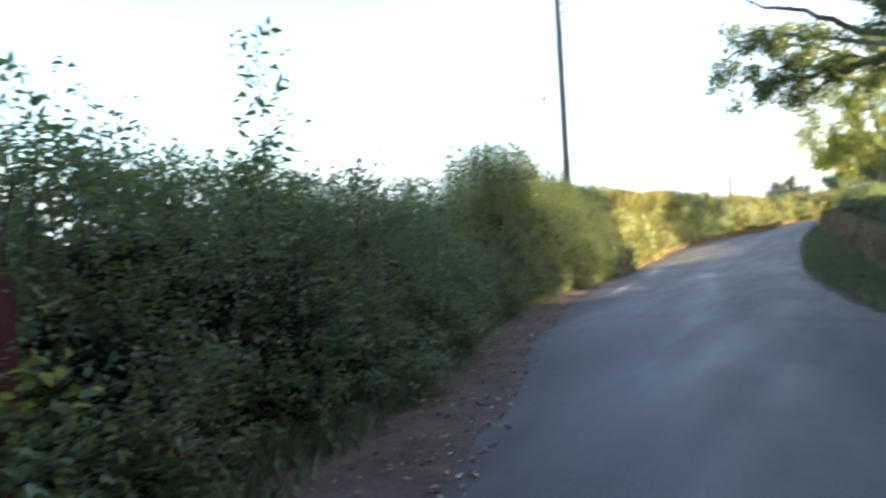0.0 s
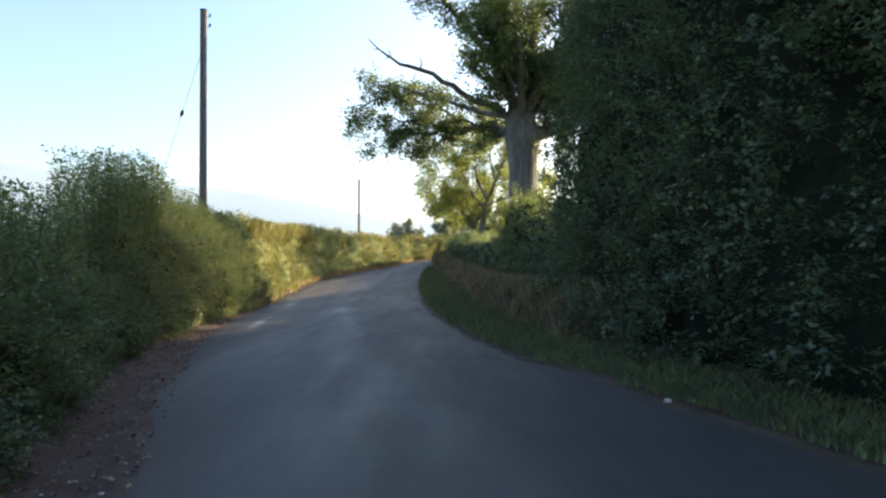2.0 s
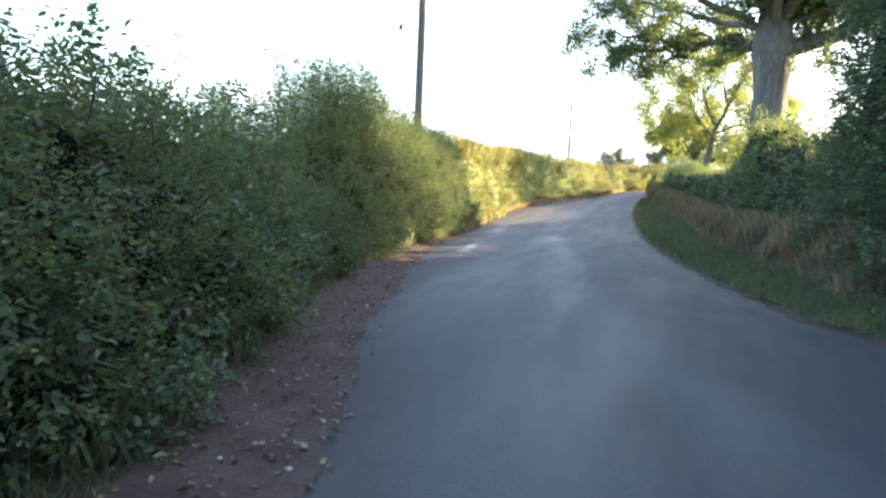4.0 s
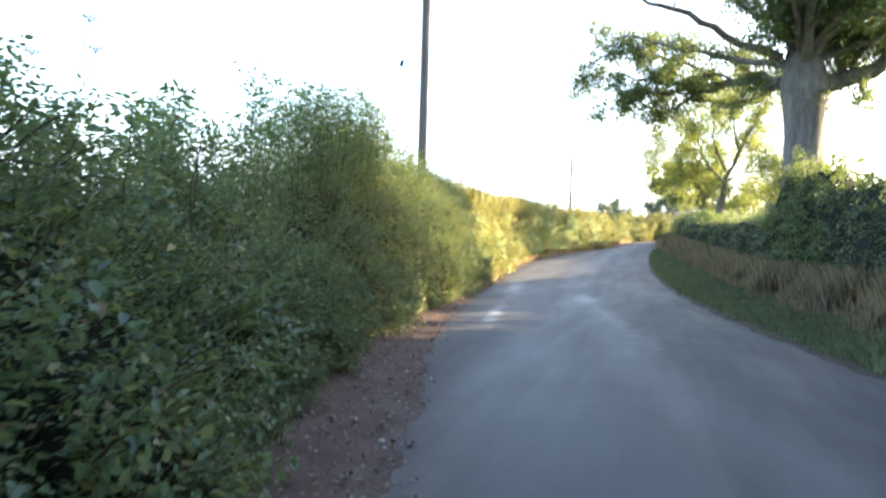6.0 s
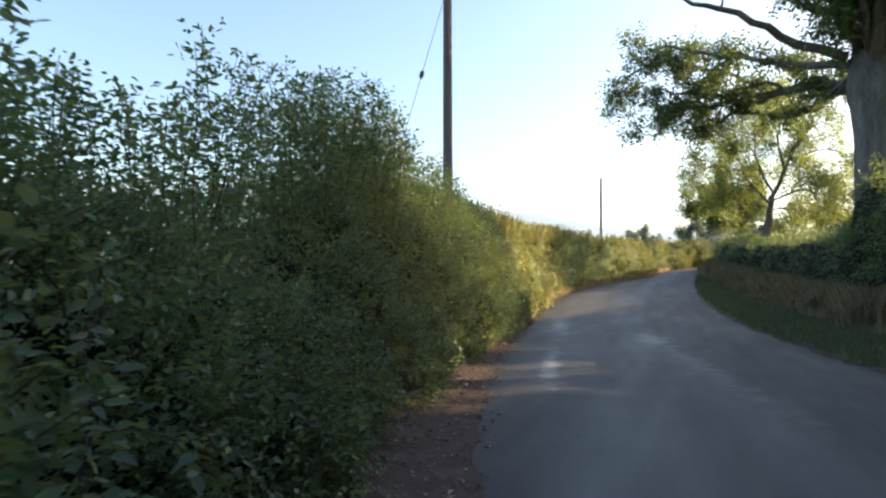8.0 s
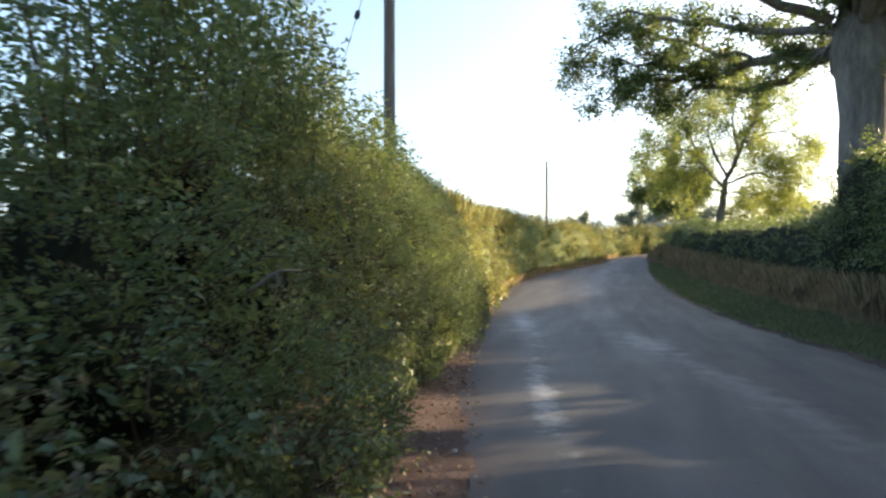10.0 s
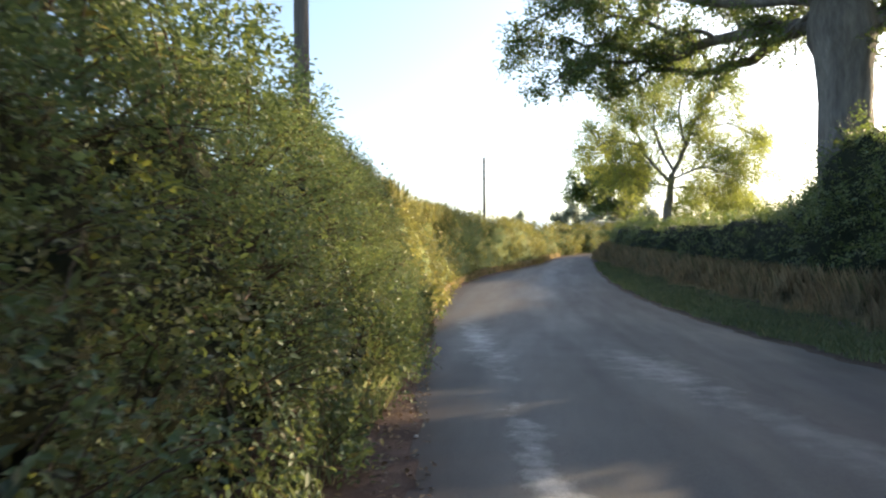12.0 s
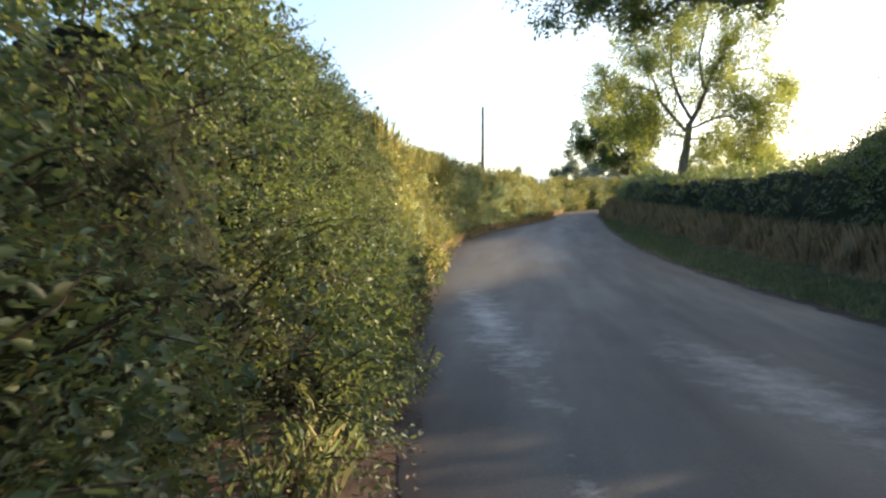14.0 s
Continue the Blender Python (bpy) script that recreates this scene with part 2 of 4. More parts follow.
def table(*pairs):
    """A smooth function through pairs (u, value)."""
    a = np.array(pairs, dtype=float)
    us = np.arange(a[0, 0], a[-1, 0] + 0.01, 0.5)
    v = np.interp(us, a[:, 0], a[:, 1])
    k = np.ones(5) / 5
    s = np.convolve(np.pad(v, 2, mode="edge"), k, "valid")
    s[:2], s[-2:] = v[:2], v[-2:]
    return lambda u: np.interp(u, us, s)


def unit(v):
    return v / np.maximum(np.linalg.norm(v, axis=-1, keepdims=True), 1e-9)


def rnd(n, *shape):
    return rng.random((n, *shape))


def wave3(P, scale, seed=0):
    """Cheap smooth noise, about -1 to 1, of points (n, 3)."""
    r = np.random.default_rng(100 + seed)
    out = np.zeros(len(P))
    for k in range(7):
        d = r.normal(size=3)
        d /= np.linalg.norm(d)
        out += np.sin(P @ d * (2 * math.pi / scale) * r.uniform(0.6, 1.7) + r.uniform(0, 6.28))
    return out / 3.2


def leaves(P, D, N, length, width, full=True):
    """Leaf blades at P, pointing along D, facing N, folded along the midrib."""
    D = unit(D)
    S = unit(np.cross(D, N))
    N = np.cross(S, D)
    l, w = length[:, None], width[:, None]
    if full:
        rows = [P, P + D * l * 0.28 + S * w * 0.46 + N * w * 0.16, P + D * l * 0.66 + S * w * 0.36 + N * w * 0.10,
                P + D * l - N * l * 0.10, P + D * l * 0.66 - S * w * 0.36 + N * w * 0.10, P + D * l * 0.28 - S * w * 0.46 + N * w * 0.16]
        V = np.stack(rows, 1).reshape(-1, 3)
        i = np.arange(len(P))[:, None] * 6
        F = np.concatenate([i + np.array([[0, 1, 2, 3]]), i + np.array([[0, 3, 4, 5]])], 1).reshape(-1, 4)
    else:
        rows = [P, P + D * l * 0.45 + S * w * 0.5 + N * w * 0.12, P + D * l, P + D * l * 0.45 - S * w * 0.5 + N * w * 0.12]
        V = np.stack(rows, 1).reshape(-1, 3)
        i = np.arange(len(P))[:, None] * 4
        F = i + np.array([[0, 1, 2, 3]])
    return V, F


def sprays(O, A, length, count, size, slim=0.5, droop=0.25, full=True, spread=1.0):
    """Twigs at O along A, each with count leaves set along it left and right."""
    n = len(O)
    A = unit(A)
    up = np.tile([0, 0, 1.0], (n, 1)) + 0.3 * rng.normal(size=(n, 3))
    S = unit(np.cross(A, up))
    U = np.cross(S, A)
    j = np.arange(count)
    f = (j + 0.6) / count
    P = O[:, None] + A[:, None] * (length[:, None, None] * f[None, :, None]) + rng.normal(size=(n, count, 3)) * 0.025
    side = np.where(j % 2 == 0, 1.0, -1.0)[None, :, None] * spread
    D = A[:, None] * (0.35 + 0.5 * f[None, :, None]) + S[:, None] * side + rng.normal(size=(n, count, 3)) * 0.35
    D[..., 2] -= droop
    Nn = U[:, None] + rng.normal(size=(n, count, 3)) * 0.45
    L = size * (0.65 + 0.7 * rnd(n, count))
    return leaves(P.reshape(-1, 3), D.reshape(-1, 3), Nn.reshape(-1, 3), L.ravel(), (L * slim * (0.8 + 0.4 * rnd(n, count))).ravel(), full)


def tubes(paths, radii, sides=6):
    """One mesh of tapered tubes along polylines."""
    Vs, Fs, base = [], [], 0
    for pts, rad in zip(paths, radii):
        pts, rad = np.asarray(pts, float), np.asarray(rad, float)
        tang = unit(np.gradient(pts, axis=0))
        ref = np.array([0.31, 0.77, 0.55])
        a = unit(np.cross(tang, ref))
        b = np.cross(tang, a)
        ang = np.arange(sides) * 2 * math.pi / sides
        ring = pts[:, None] + rad[:, None, None] * (a[:, None] * np.cos(ang)[None, :, None] + b[:, None] * np.sin(ang)[None, :, None])
        k = len(pts)
        Vs.append(ring.reshape(-1, 3))
        i, j = np.meshgrid(np.arange(k - 1), np.arange(sides), indexing="ij")
        q = np.stack([i * sides + j, i * sides + (j + 1) % sides, (i + 1) * sides + (j + 1) % sides, (i + 1) * sides + j], -1).reshape(-1, 4)
        Fs.append(q + base)
        base += k * sides
    return np.concatenate(Vs), np.concatenate(Fs)


def wiggle(points, steps, amount, seed):
    """A bent polyline through a few points."""
    p = np.asarray(points, float)
    u = np.linspace(0, len(p) - 1, steps)
    q = np.stack([np.interp(u, np.arange(len(p)), p[:, k]) for k in range(3)], 1)
    for _ in range(2):
        q[1:-1] = (q[:-2] + 2 * q[1:-1] + q[2:]) / 4
    r = np.random.default_rng(seed)
    w = np.cumsum(r.normal(size=(steps, 3)), 0) * amount
    w -= np.linspace(0, 1, steps)[:, None] * w[-1] + (1 - np.linspace(0, 1, steps)[:, None]) * w[0]
    return q + w


def thing(name, x, y, z, label, category, group="", kind=""):
    ob = new(name)
    ob.matrix_world = Matrix.Translation((x, y, z))
    return tagged(ob, label, category, group, kind)


def at_base(V, x, y, z):
    return V - np.array([x, y, z])


# ---- plan: the lane runs along u; past u = 60 it bends to the right ----
road_l = table((-25, 5), (-10, 1.6), (0, -1.1), (3.3, -1.95), (5.6, -2.65), (8.2, -3.55), (12, -4.6), (16.3, -5.64), (20, -6.3), (24, -6.9), (33, -8.05), (40, -8.5), (45, -8.25), (50, -7.2), (56, -5.2), (60, -4.1), (100, -4.1))
road_r = table((-25, 11.5), (-10, 7), (0, 4.1), (5.4, 2.5), (8, 1.85), (10, 1.3), (12.2, 0.5), (16.3, -0.15), (20, -0.6), (25, -1.05), (32, -1.5), (38, -1.85), (45, -2.1), (52, -2.0), (60, -1.5), (100, -1.5))
hedge_l = table((-25, 3.2), (-10, -0.3), (0, -2.3), (2.8, -2.85), (4, -3.2), (5.5, -3.55), (7, -4.1), (10, -5.1), (13.3, -6.05), (16.2, -6.5), (20.7, -6.85), (24, -7.15), (27.3, -7.6), (33, -8.35), (40, -8.95), (45, -8.75), (50, -7.75), (56, -5.75), (60, -4.65), (100, -4.65))
top_l = table((-25, 2.2), (0, 1.85), (3, 1.9), (5, 2.1), (6.6, 2.1), (8.5, 1.65), (10.5, 1.58), (12.7, 1.78), (14.5, 2.35), (16, 2.75), (18, 2.9), (21, 3.0), (25, 3.15), (31, 3.35), (40, 3.2), (50, 3.0), (56, 2.6), (60, 2.1), (100, 2.0))
thick_r = table((-25, 13.5), (0, 5.6), (5, 4.1), (7, 3.2), (9, 2.6), (11.2, 2.35), (14.5, 2.15), (18, 2.4), (20, 2.8))
grass_r = table((-25, 13.3), (0, 5.5), (5, 4.0), (7, 3.2), (9.1, 2.5), (12, 2.3), (14.5, 1.7), (22.6, 1.2), (32, 1.1), (37, 0.9), (45, 0.1), (54, -0.9), (60, -1.2), (100, -1.2))
hedge_r = table((14, 3.0), (17, 2.7), (22, 2.4), (30, 2.3), (36, 2.0), (45, 1.2), (54, 0.0), (60, -0.4), (100, -0.4))
crest_r = table((14, 3.1), (18, 3.3), (22, 3.45), (26, 3.55), (29, 3.8), (31.5, 4.15), (33.5, 3.8), (37, 3.0), (45, 2.7), (55, 2.5), (100, 2.5))


def top_r(u):
    """The crest of the shaded hedge, with narrow gaps that let the sun through."""
    gaps = sum(0.8 * d * np.exp(-((u - c) / w) ** 2) for c, d, w in ((23.0, 0.4, 0.3), (24.3, 0.6, 0.18), (25.7, 1.0, 0.28),
                                                               (27.0, 0.9, 0.18), (28.4, 1.25, 0.3), (31.2, 1.35, 0.22), (35.0, 0.7, 0.4)))
    return crest_r(u) - gaps


def height(y):
    y = np.asarray(y, float)
    rise = np.where(y < 26, 0.0, np.where(y < 46, 0.0019 * (y - 26) ** 2, 0.76 + 0.068 * (y - 46)))
    return np.minimum(rise, 4.8 + 0.0 * y)


BEND_X, BEND_U = 12.0, 60.0


def plan(x, u):
    """World x, y of lateral place x at u along the lane."""
    x, u = np.broadcast_arrays(np.asarray(x, float), np.asarray(u, float))
    r = BEND_X - x
    a = np.maximum(u - BEND_U, 0) / 17.0
    return np.where(u <= BEND_U, x, BEND_X - r * np.cos(a)), np.where(u <= BEND_U, u, BEND_U + r * np.sin(a))


def strip(us, left, right, cols, lift, rough=0.0, crown=0.0, seed=3):
    """A sheet along the lane between two lateral lines; returns vertices, faces and the place across."""
    f = np.linspace(0, 1, cols)
    x = left(us)[:, None] * (1 - f) + right(us)[:, None] * f
    X, Y = plan(x, us[:, None] + 0 * x)
    Z = height(Y) + lift + crown * 4 * f * (1 - f)
    V = np.stack([X, Y, Z], -1).reshape(-1, 3)
    if rough:
        V[:, 2] += rough * (wave3(V, 1.1, seed) + 0.5 * wave3(V, 0.35, seed + 1))
    i, j = np.meshgrid(np.arange(len(us) - 1), np.arange(cols - 1), indexing="ij")
    F = np.stack([i * cols + j, i * cols + j + 1, (i + 1) * cols + j + 1, (i + 1) * cols + j], -1).reshape(-1, 4)
    return V, F, np.broadcast_to(f, x.shape).ravel()


# ---- ground ----
gx = np.unique(np.concatenate([np.linspace(-3000, -60, 12), np.linspace(-60, 60, 81), np.linspace(60, 3000, 12)]))
gy = np.unique(np.concatenate([np.linspace(-3000, -40, 10), np.linspace(-40, 160, 134), np.linspace(160, 3000, 12)]))
GX, GY = np.meshgrid(gx, gy)
GV = np.stack([GX, GY, height(GY) - 0.06], -1).reshape(-1, 3)
GV[:, 2] += 0.02 * wave3(GV, 7.0, 9)
i, j = np.meshgrid(np.arange(len(gy) - 1), np.arange(len(gx) - 1), indexing="ij")
k = len(gx)
tagged(part_np("ground", GV, np.stack([i * k + j, i * k + j + 1, (i + 1) * k + j + 1, (i + 1) * k + j], -1).reshape(-1, 4), mat_field, smooth=True),
       "rough green field ground behind the hedges", "ground", kind="structure")

us_road = np.concatenate([np.arange(-25, -1, 0.35), np.arange(-1, 28, 0.09), np.arange(28, 40, 0.3), np.arange(40, 92, 0.6)])
edge_l = lambda u: road_l(u) + 0.035 * np.sin(u * 1.3) + 0.015 * np.sin(u * 3.7 + 1) + 0.008 * np.sin(u * 11.3)
edge_r = lambda u: road_r(u) + 0.05 * np.sin(u * 1.9 + 2) + 0.04 * np.sin(u * 6.1)
RV, RF, RU = strip(us_road, edge_l, edge_r, 15, 0.0, 0.004, 0.05, 5)
RV[:, 2] -= 0.007 * (RU < 0.01)
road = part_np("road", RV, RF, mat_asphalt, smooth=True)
uvl = road.data.uv_layers.new(name="UVMap")
loop_v = np.empty(len(road.data.loops), dtype=np.int32)
road.data.loops.foreach_get("vertex_index", loop_v)
uvl.data.foreach_set("uv", np.stack([RU[loop_v], RV[loop_v, 1] * 0.1], 1).astype(np.float32).ravel())
tagged(road, "worn grey asphalt country lane bending away, in shade", "road", kind="structure")

SV, SF, _ = strip(us_road, lambda u: hedge_l(u) - 0.9, lambda u: edge_l(u) + 0.05, 10, -0.006, 0.008, 0, 8)
tagged(part_np("shoulder", SV, SF, mat_earth, smooth=True), "bare reddish earth shoulder along the asphalt", "shoulder", kind="structure")
VV, VF, VU = strip(us_road, lambda u: edge_r(u) - 0.1, lambda u: grass_r(u) + 2.2, 12, -0.015, 0.015, 0, 12)
VV[:, 2] += 0.16 * np.clip(VU * 1.6, 0, 1)
tagged(part_np("verge", VV, VF, mat_soil, smooth=True), "low grassy roadside bank of dark soil", "verge", kind="structure")


mat_thatch = rough_material("matted_dry_grass", [(0.3, (0.18, 0.145, 0.09)), (0.5, (0.30, 0.24, 0.155)), (0.75, (0.42, 0.34, 0.23))], 5, 0.95, 30, 1.0, 0.06, (1, 1, 0.3))
BV, BF, BU = strip(np.arange(15, 80, 0.3), lambda u: grass_r(u) + 0.15, lambda u: hedge_r(u) + 0.5, 9, 0.1, 0.05, 0, 21)
BV[:, 2] += 0.32 * BU ** 1.3
tagged(part_np("bank", BV, BF, mat_thatch, smooth=True), "low bank of matted straw-coloured grass", "bank", kind="structure")


# ---- hedges ----
def hull(u, v, line, top, depth, side, lean, lump, seed, inset=0.0, bulge=0.35):
    """A point of a hedge's skin. v runs from 0 at the foot of the face over the top to 1 at the foot of the back; side: -1 grows to smaller x."""
    a = v * math.pi
    c, s = np.cos(a), np.sin(a)
    e = 0.55
    half = depth / 2 - inset
    xo = half * (1 - np.sign(c) * np.abs(c) ** e) + inset
    zo = np.maximum(top(u) - inset, 0.3) * np.abs(s) ** e
    xo = xo + lean * zo / np.maximum(top(u), 0.5)
    x = line(u) + side * xo
    P0 = np.stack([x, u, zo], -1)
    push = wave3(P0, 2.6, seed) + 0.6 * wave3(P0, 1.1, seed + 1) + 0.35 * wave3(P0, 0.5, seed + 2)
    push = lump * np.where(push > 0, 0.4 * np.tanh(1.5 * push), np.maximum(push, -1.6))
    low = np.exp(-((zo - 0.45) / 0.5) ** 2) * bulge * (0.6 + 0.6 * wave3(P0 * np.array([1, 1, 0.3]), 1.9, seed + 4))
    x = x - side * (push * np.clip(c, -0.6, 1) + low * (v < 0.5))
    zo = zo + push * np.clip(s, 0, 1) * (zo > 0.5)
    X, Y = plan(x, u)
    return np.stack([X, Y, height(Y) + np.maximum(zo, 0.0)], -1)


def outward(u, v, args, eps=0.05):
    a, b = hull(u + eps, v, *args), hull(u - eps, v, *args)
    c, d = hull(u, v + 0.01, *args), hull(u, v - 0.01, *args)
    n = unit(np.cross(a - b, c - d))
    return n


def even_v(args, u, n, vmax):
    """Places round the hedge's section, evenly spaced along it."""
    v = np.linspace(0, vmax, 400)
    a = v * math.pi
    x = args[2] / 2 * (1 - np.sign(np.cos(a)) * np.abs(np.cos(a)) ** 0.55)
    z = args[1](np.full(400, u)) * np.abs(np.sin(a)) ** 0.55
    d = np.concatenate([[0], np.cumsum(np.hypot(np.diff(x), np.diff(z)))])
    return np.interp(np.linspace(0, 1, n) * d[-1], d, v)


def hedge_skin(u0, u1, du, args, inset, nv=30, vmax=1.0):
    us = np.arange(u0, u1, du)
    vs = even_v(args, (u0 + u1) / 2, nv, vmax)
    UU, VV_ = np.meshgrid(us, vs, indexing="ij")
    a = list(args)
    P = hull(UU.ravel(), VV_.ravel(), *a[:7], inset, a[8] * 0.8)
    i, j = np.meshgrid(np.arange(len(us) - 1), np.arange(nv - 1), indexing="ij")
    F = np.stack([i * nv + j, i * nv + j + 1, (i + 1) * nv + j + 1, (i + 1) * nv + j], -1).reshape(-1, 4)
    return P, F


def hedge(name, label, group, u0, u1, args, mat, per_m, vrange, twig, count, size, full, base, core_inset=0.32, slim=0.5, stems=0, du=0.25, bias=1.0, inner=0.0, behind=0, hole=-9.0, core_mat=None, clumps=0):
    ob = thing(name, *base, label, "hedge", group)
    # sheet added behind the leaves: blocks see-through, stands for inner shade
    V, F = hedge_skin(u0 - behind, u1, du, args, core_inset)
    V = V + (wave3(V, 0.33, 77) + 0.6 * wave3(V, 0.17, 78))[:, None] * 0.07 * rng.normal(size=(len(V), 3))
    part_np("core", at_base(V, *base), F, core_mat or mat_core, ob, "closed inner sheet that stands for the shade inside the hedge")
    n = int((u1 - u0) * per_m)
    u = u0 + (u1 - u0) * rnd(n)
    v = np.interp(rnd(n) ** bias, np.linspace(0, 1, 200), even_v(args, (u0 + u1) / 2, 200, vrange[1]))
    spot = hull(u, v, *args)
    keep = wave3(spot, 1.3, args[6] + 20) + 0.8 * wave3(spot, 0.5, args[6] + 21) + 0.25 * rng.normal(size=n) > hole
    u, v, n = u[keep], v[keep], int(keep.sum())
    P = hull(u, v, *args)
    Nn = outward(u, v, args)
    ref = hull(u, np.full(n, 0.5), *args)
    flip = np.sign(np.sum(Nn * (P - (ref - np.array([0, 0, 0.8]))), -1, keepdims=True))
    Nn = Nn * np.where(flip == 0, 1, flip)
    A = Nn + np.array([0, 0, 0.35]) + rng.normal(size=(n, 3)) * 0.55
    leaf = np.full(n, size)
    if clumps:
        m = int((u1 - u0) * clumps)
        uc = u0 + (u1 - u0) * rnd(m)
        C = hull(uc, np.interp(rnd(m), np.linspace(0, 1, 200), even_v(args, (u0 + u1) / 2, 200, vrange[1])), *args)
        R = 0.2 + 0.32 * rnd(m) ** 1.4
        coarse = np.where(C[:, 2] < 0.9, 1.15, 0.95) * (0.75 + 0.5 * rnd(m))
        near = np.concatenate([np.argmin(np.linalg.norm(P[k:k + 2000, None] - C[None], axis=-1) / R, 1) for k in range(0, n, 2000)])
        off = P - C[near]
        d = np.linalg.norm(off, axis=-1) / R[near]
        dome = np.sqrt(np.clip(1 - d ** 2, 0, 1))
        keep = (d < 1) | (rnd(n) < 0.35)
        P = P + Nn * (0.42 * R[near] * dome - 0.07 * (d > 1))[:, None]
        A = A * 0.6 + off / R[near][:, None] * 0.9 + Nn * 0.3
        leaf = size * coarse[near] * (0.85 + 0.3 * rnd(n))
        P, A, Nn, leaf, n = P[keep], A[keep], Nn[keep], leaf[keep], int(keep.sum())
    ln = twig * (0.6 + 0.9 * rnd(n))
    O = P - Nn * (twig * 0.75)
    O[:, 2] = np.maximum(O[:, 2], height(O[:, 1]) + 0.02)
    LV, LF = sprays(O, A, ln, count, leaf[:, None], slim, full=full)
    if inner:
        m = int((u1 - u0) * per_m * inner)
        ui, vi = u0 + (u1 - u0) * rnd(m), np.interp(rnd(m), np.linspace(0, 1, 200), even_v(args, (u0 + u1) / 2, 200, vrange[1]))
        Pi = hull(ui, vi, *args[:7], core_inset * 0.75, args[8])
        LV2, LF2 = sprays(Pi, rng.normal(size=(m, 3)) + np.array([-0.5 * args[3], 0, 0.5]), np.full(m, 0.3), 14, size * 1.15, slim, full=False)
        LV2[:, 2] = np.maximum(LV2[:, 2], height(LV2[:, 1]) + 0.004)
        tagged(part_np("inner_foliage", at_base(LV2, *base), LF2, mat, ob), kind="stuff")
    LV[:, 2] = np.maximum(LV[:, 2], height(LV[:, 1]) + 0.004)
    tagged(part_np("foliage", at_base(LV, *base), LF, mat, ob), kind="stuff")
    m = int((u1 - u0) * 26)
    ub, vb = u0 + (u1 - u0) * rnd(m), np.interp(rnd(m), np.linspace(0, 1, 200), even_v(args, (u0 + u1) / 2, 400, 1.0)[200:] if vrange[1] < 1 else even_v(args, (u0 + u1) / 2, 200, 1.0))
    Pb = hull(ub, vb, *args[:7], core_inset * 0.6, args[8])
    BV, BF = sprays(Pb, rng.normal(size=(m, 3)) + np.array([-0.4 * args[3] * -1, 0, 0.7]), np.full(m, 0.6), 12, max(size * 1.8, 0.15), 0.7, full=False)
    BV[:, 2] = np.maximum(BV[:, 2], height(BV[:, 1]) + 0.004)
    tagged(part_np("back_foliage", at_base(BV, *base), BF, mat, ob), kind="stuff")
    if stems:
        pick = rng.choice(n, min(stems, n), replace=False)
        ps, rs = [], []
        for q in pick:
            a0 = O[q] - Nn[q] * 0.15
            ps.append(wiggle([a0, O[q] + unit(A[q]) * ln[q] * 0.6 + [0, 0, 0.02], O[q] + unit(A[q]) * ln[q] * 1.2 - [0, 0, 0.06]], 5, 0.012, int(q)))
            rs.append(np.linspace(0.006, 0.002, 5))
        TV, TF = tubes(ps, rs, 4)
        tagged(part_np("bramble_stem", at_base(TV, *base), TF, mat_stem, ob, "thin brown bramble stems"), kind="stuff")
    return ob


ARGS_L = (hedge_l, top_l, 2.6, -1, 0.6, 0.48, 11, 0.0, 0.42)
ARGS_LF = (hedge_l, top_l, 2.8, -1, 0.5, 0.74, 31, 0.0, 0.36)
ARGS_R = (hedge_r, top_r, 2.2, 1, 0.25, 0.24, 51, 0.0, 0.1)
scrub_line = table((23, 2.9), (27, 2.5), (30, 2.0), (34, 1.9), (36, 2.6), (38, 3.2), (40, 3.4), (47, 3.2))
scrub_crest = table((23, 2.5), (25, 3.2), (28, 4.0), (31, 4.6), (33.5, 4.9), (35, 4.6), (37, 4.2), (39, 3.9), (42, 3.3), (47, 2.5))
ARGS_S = (scrub_line, lambda u: scrub_crest(u) - 1.25 * (u < 31) * (crest_r(u - 1) - top_r(u - 1)), 2.2, 1, 0.3, 0.42, 57, 0.0, 0.1)
top_t = table((-25, 7.5), (0, 8.5), (8, 9.2), (14, 9.2), (17, 9.2), (19.2, 8.9), (20.0, 6.2), (20.6, 3.6), (21.2, 2.8))
ARGS_T = (thick_r, top_t, 4.5, 1, -0.1, 0.60, 71, 0.0, 0.25)

hedge("hedge", "overgrown bramble and hazel hedge in shade beside the earth shoulder", "roadside hedges", -2, 12, ARGS_L, mat_hedge, 600, (0.0, 0.6), 0.26, 15, 0.043, True, (-4.5, 4, 0), 0.5, slim=0.52, stems=900, inner=0.65, du=0.2, behind=16, hole=-0.8, clumps=14)
hedge("hedge", "tall tangled hedge of elder and bramble, partly sunlit", "roadside hedges", 12, 30, ARGS_L, mat_hedge, 700, (0.0, 0.6), 0.22, 14, 0.040, True, (-7.6, 20, 0), 0.6, slim=0.5, stems=1300, inner=0.3, du=0.2, hole=-0.75, clumps=17)
hedge("hedge", "sunlit yellow-green hedge following the bend of the lane", "roadside hedges", 30, 92, ARGS_LF, mat_far_hedge, 210, (0.0, 0.62), 0.42, 12, 0.1, False, (-9.5, 50, 0.9), slim=0.5, du=0.4, core_mat=mat_field, clumps=8)
hedge("hedge", "shaded hawthorn hedge behind tall dry grass", "roadside hedges", 16.5, 88, ARGS_R, mat_right, 105, (0.0, 0.75), 0.34, 12, 0.08, False, (2.6, 40, 0.4), slim=0.55, du=0.4, clumps=7)
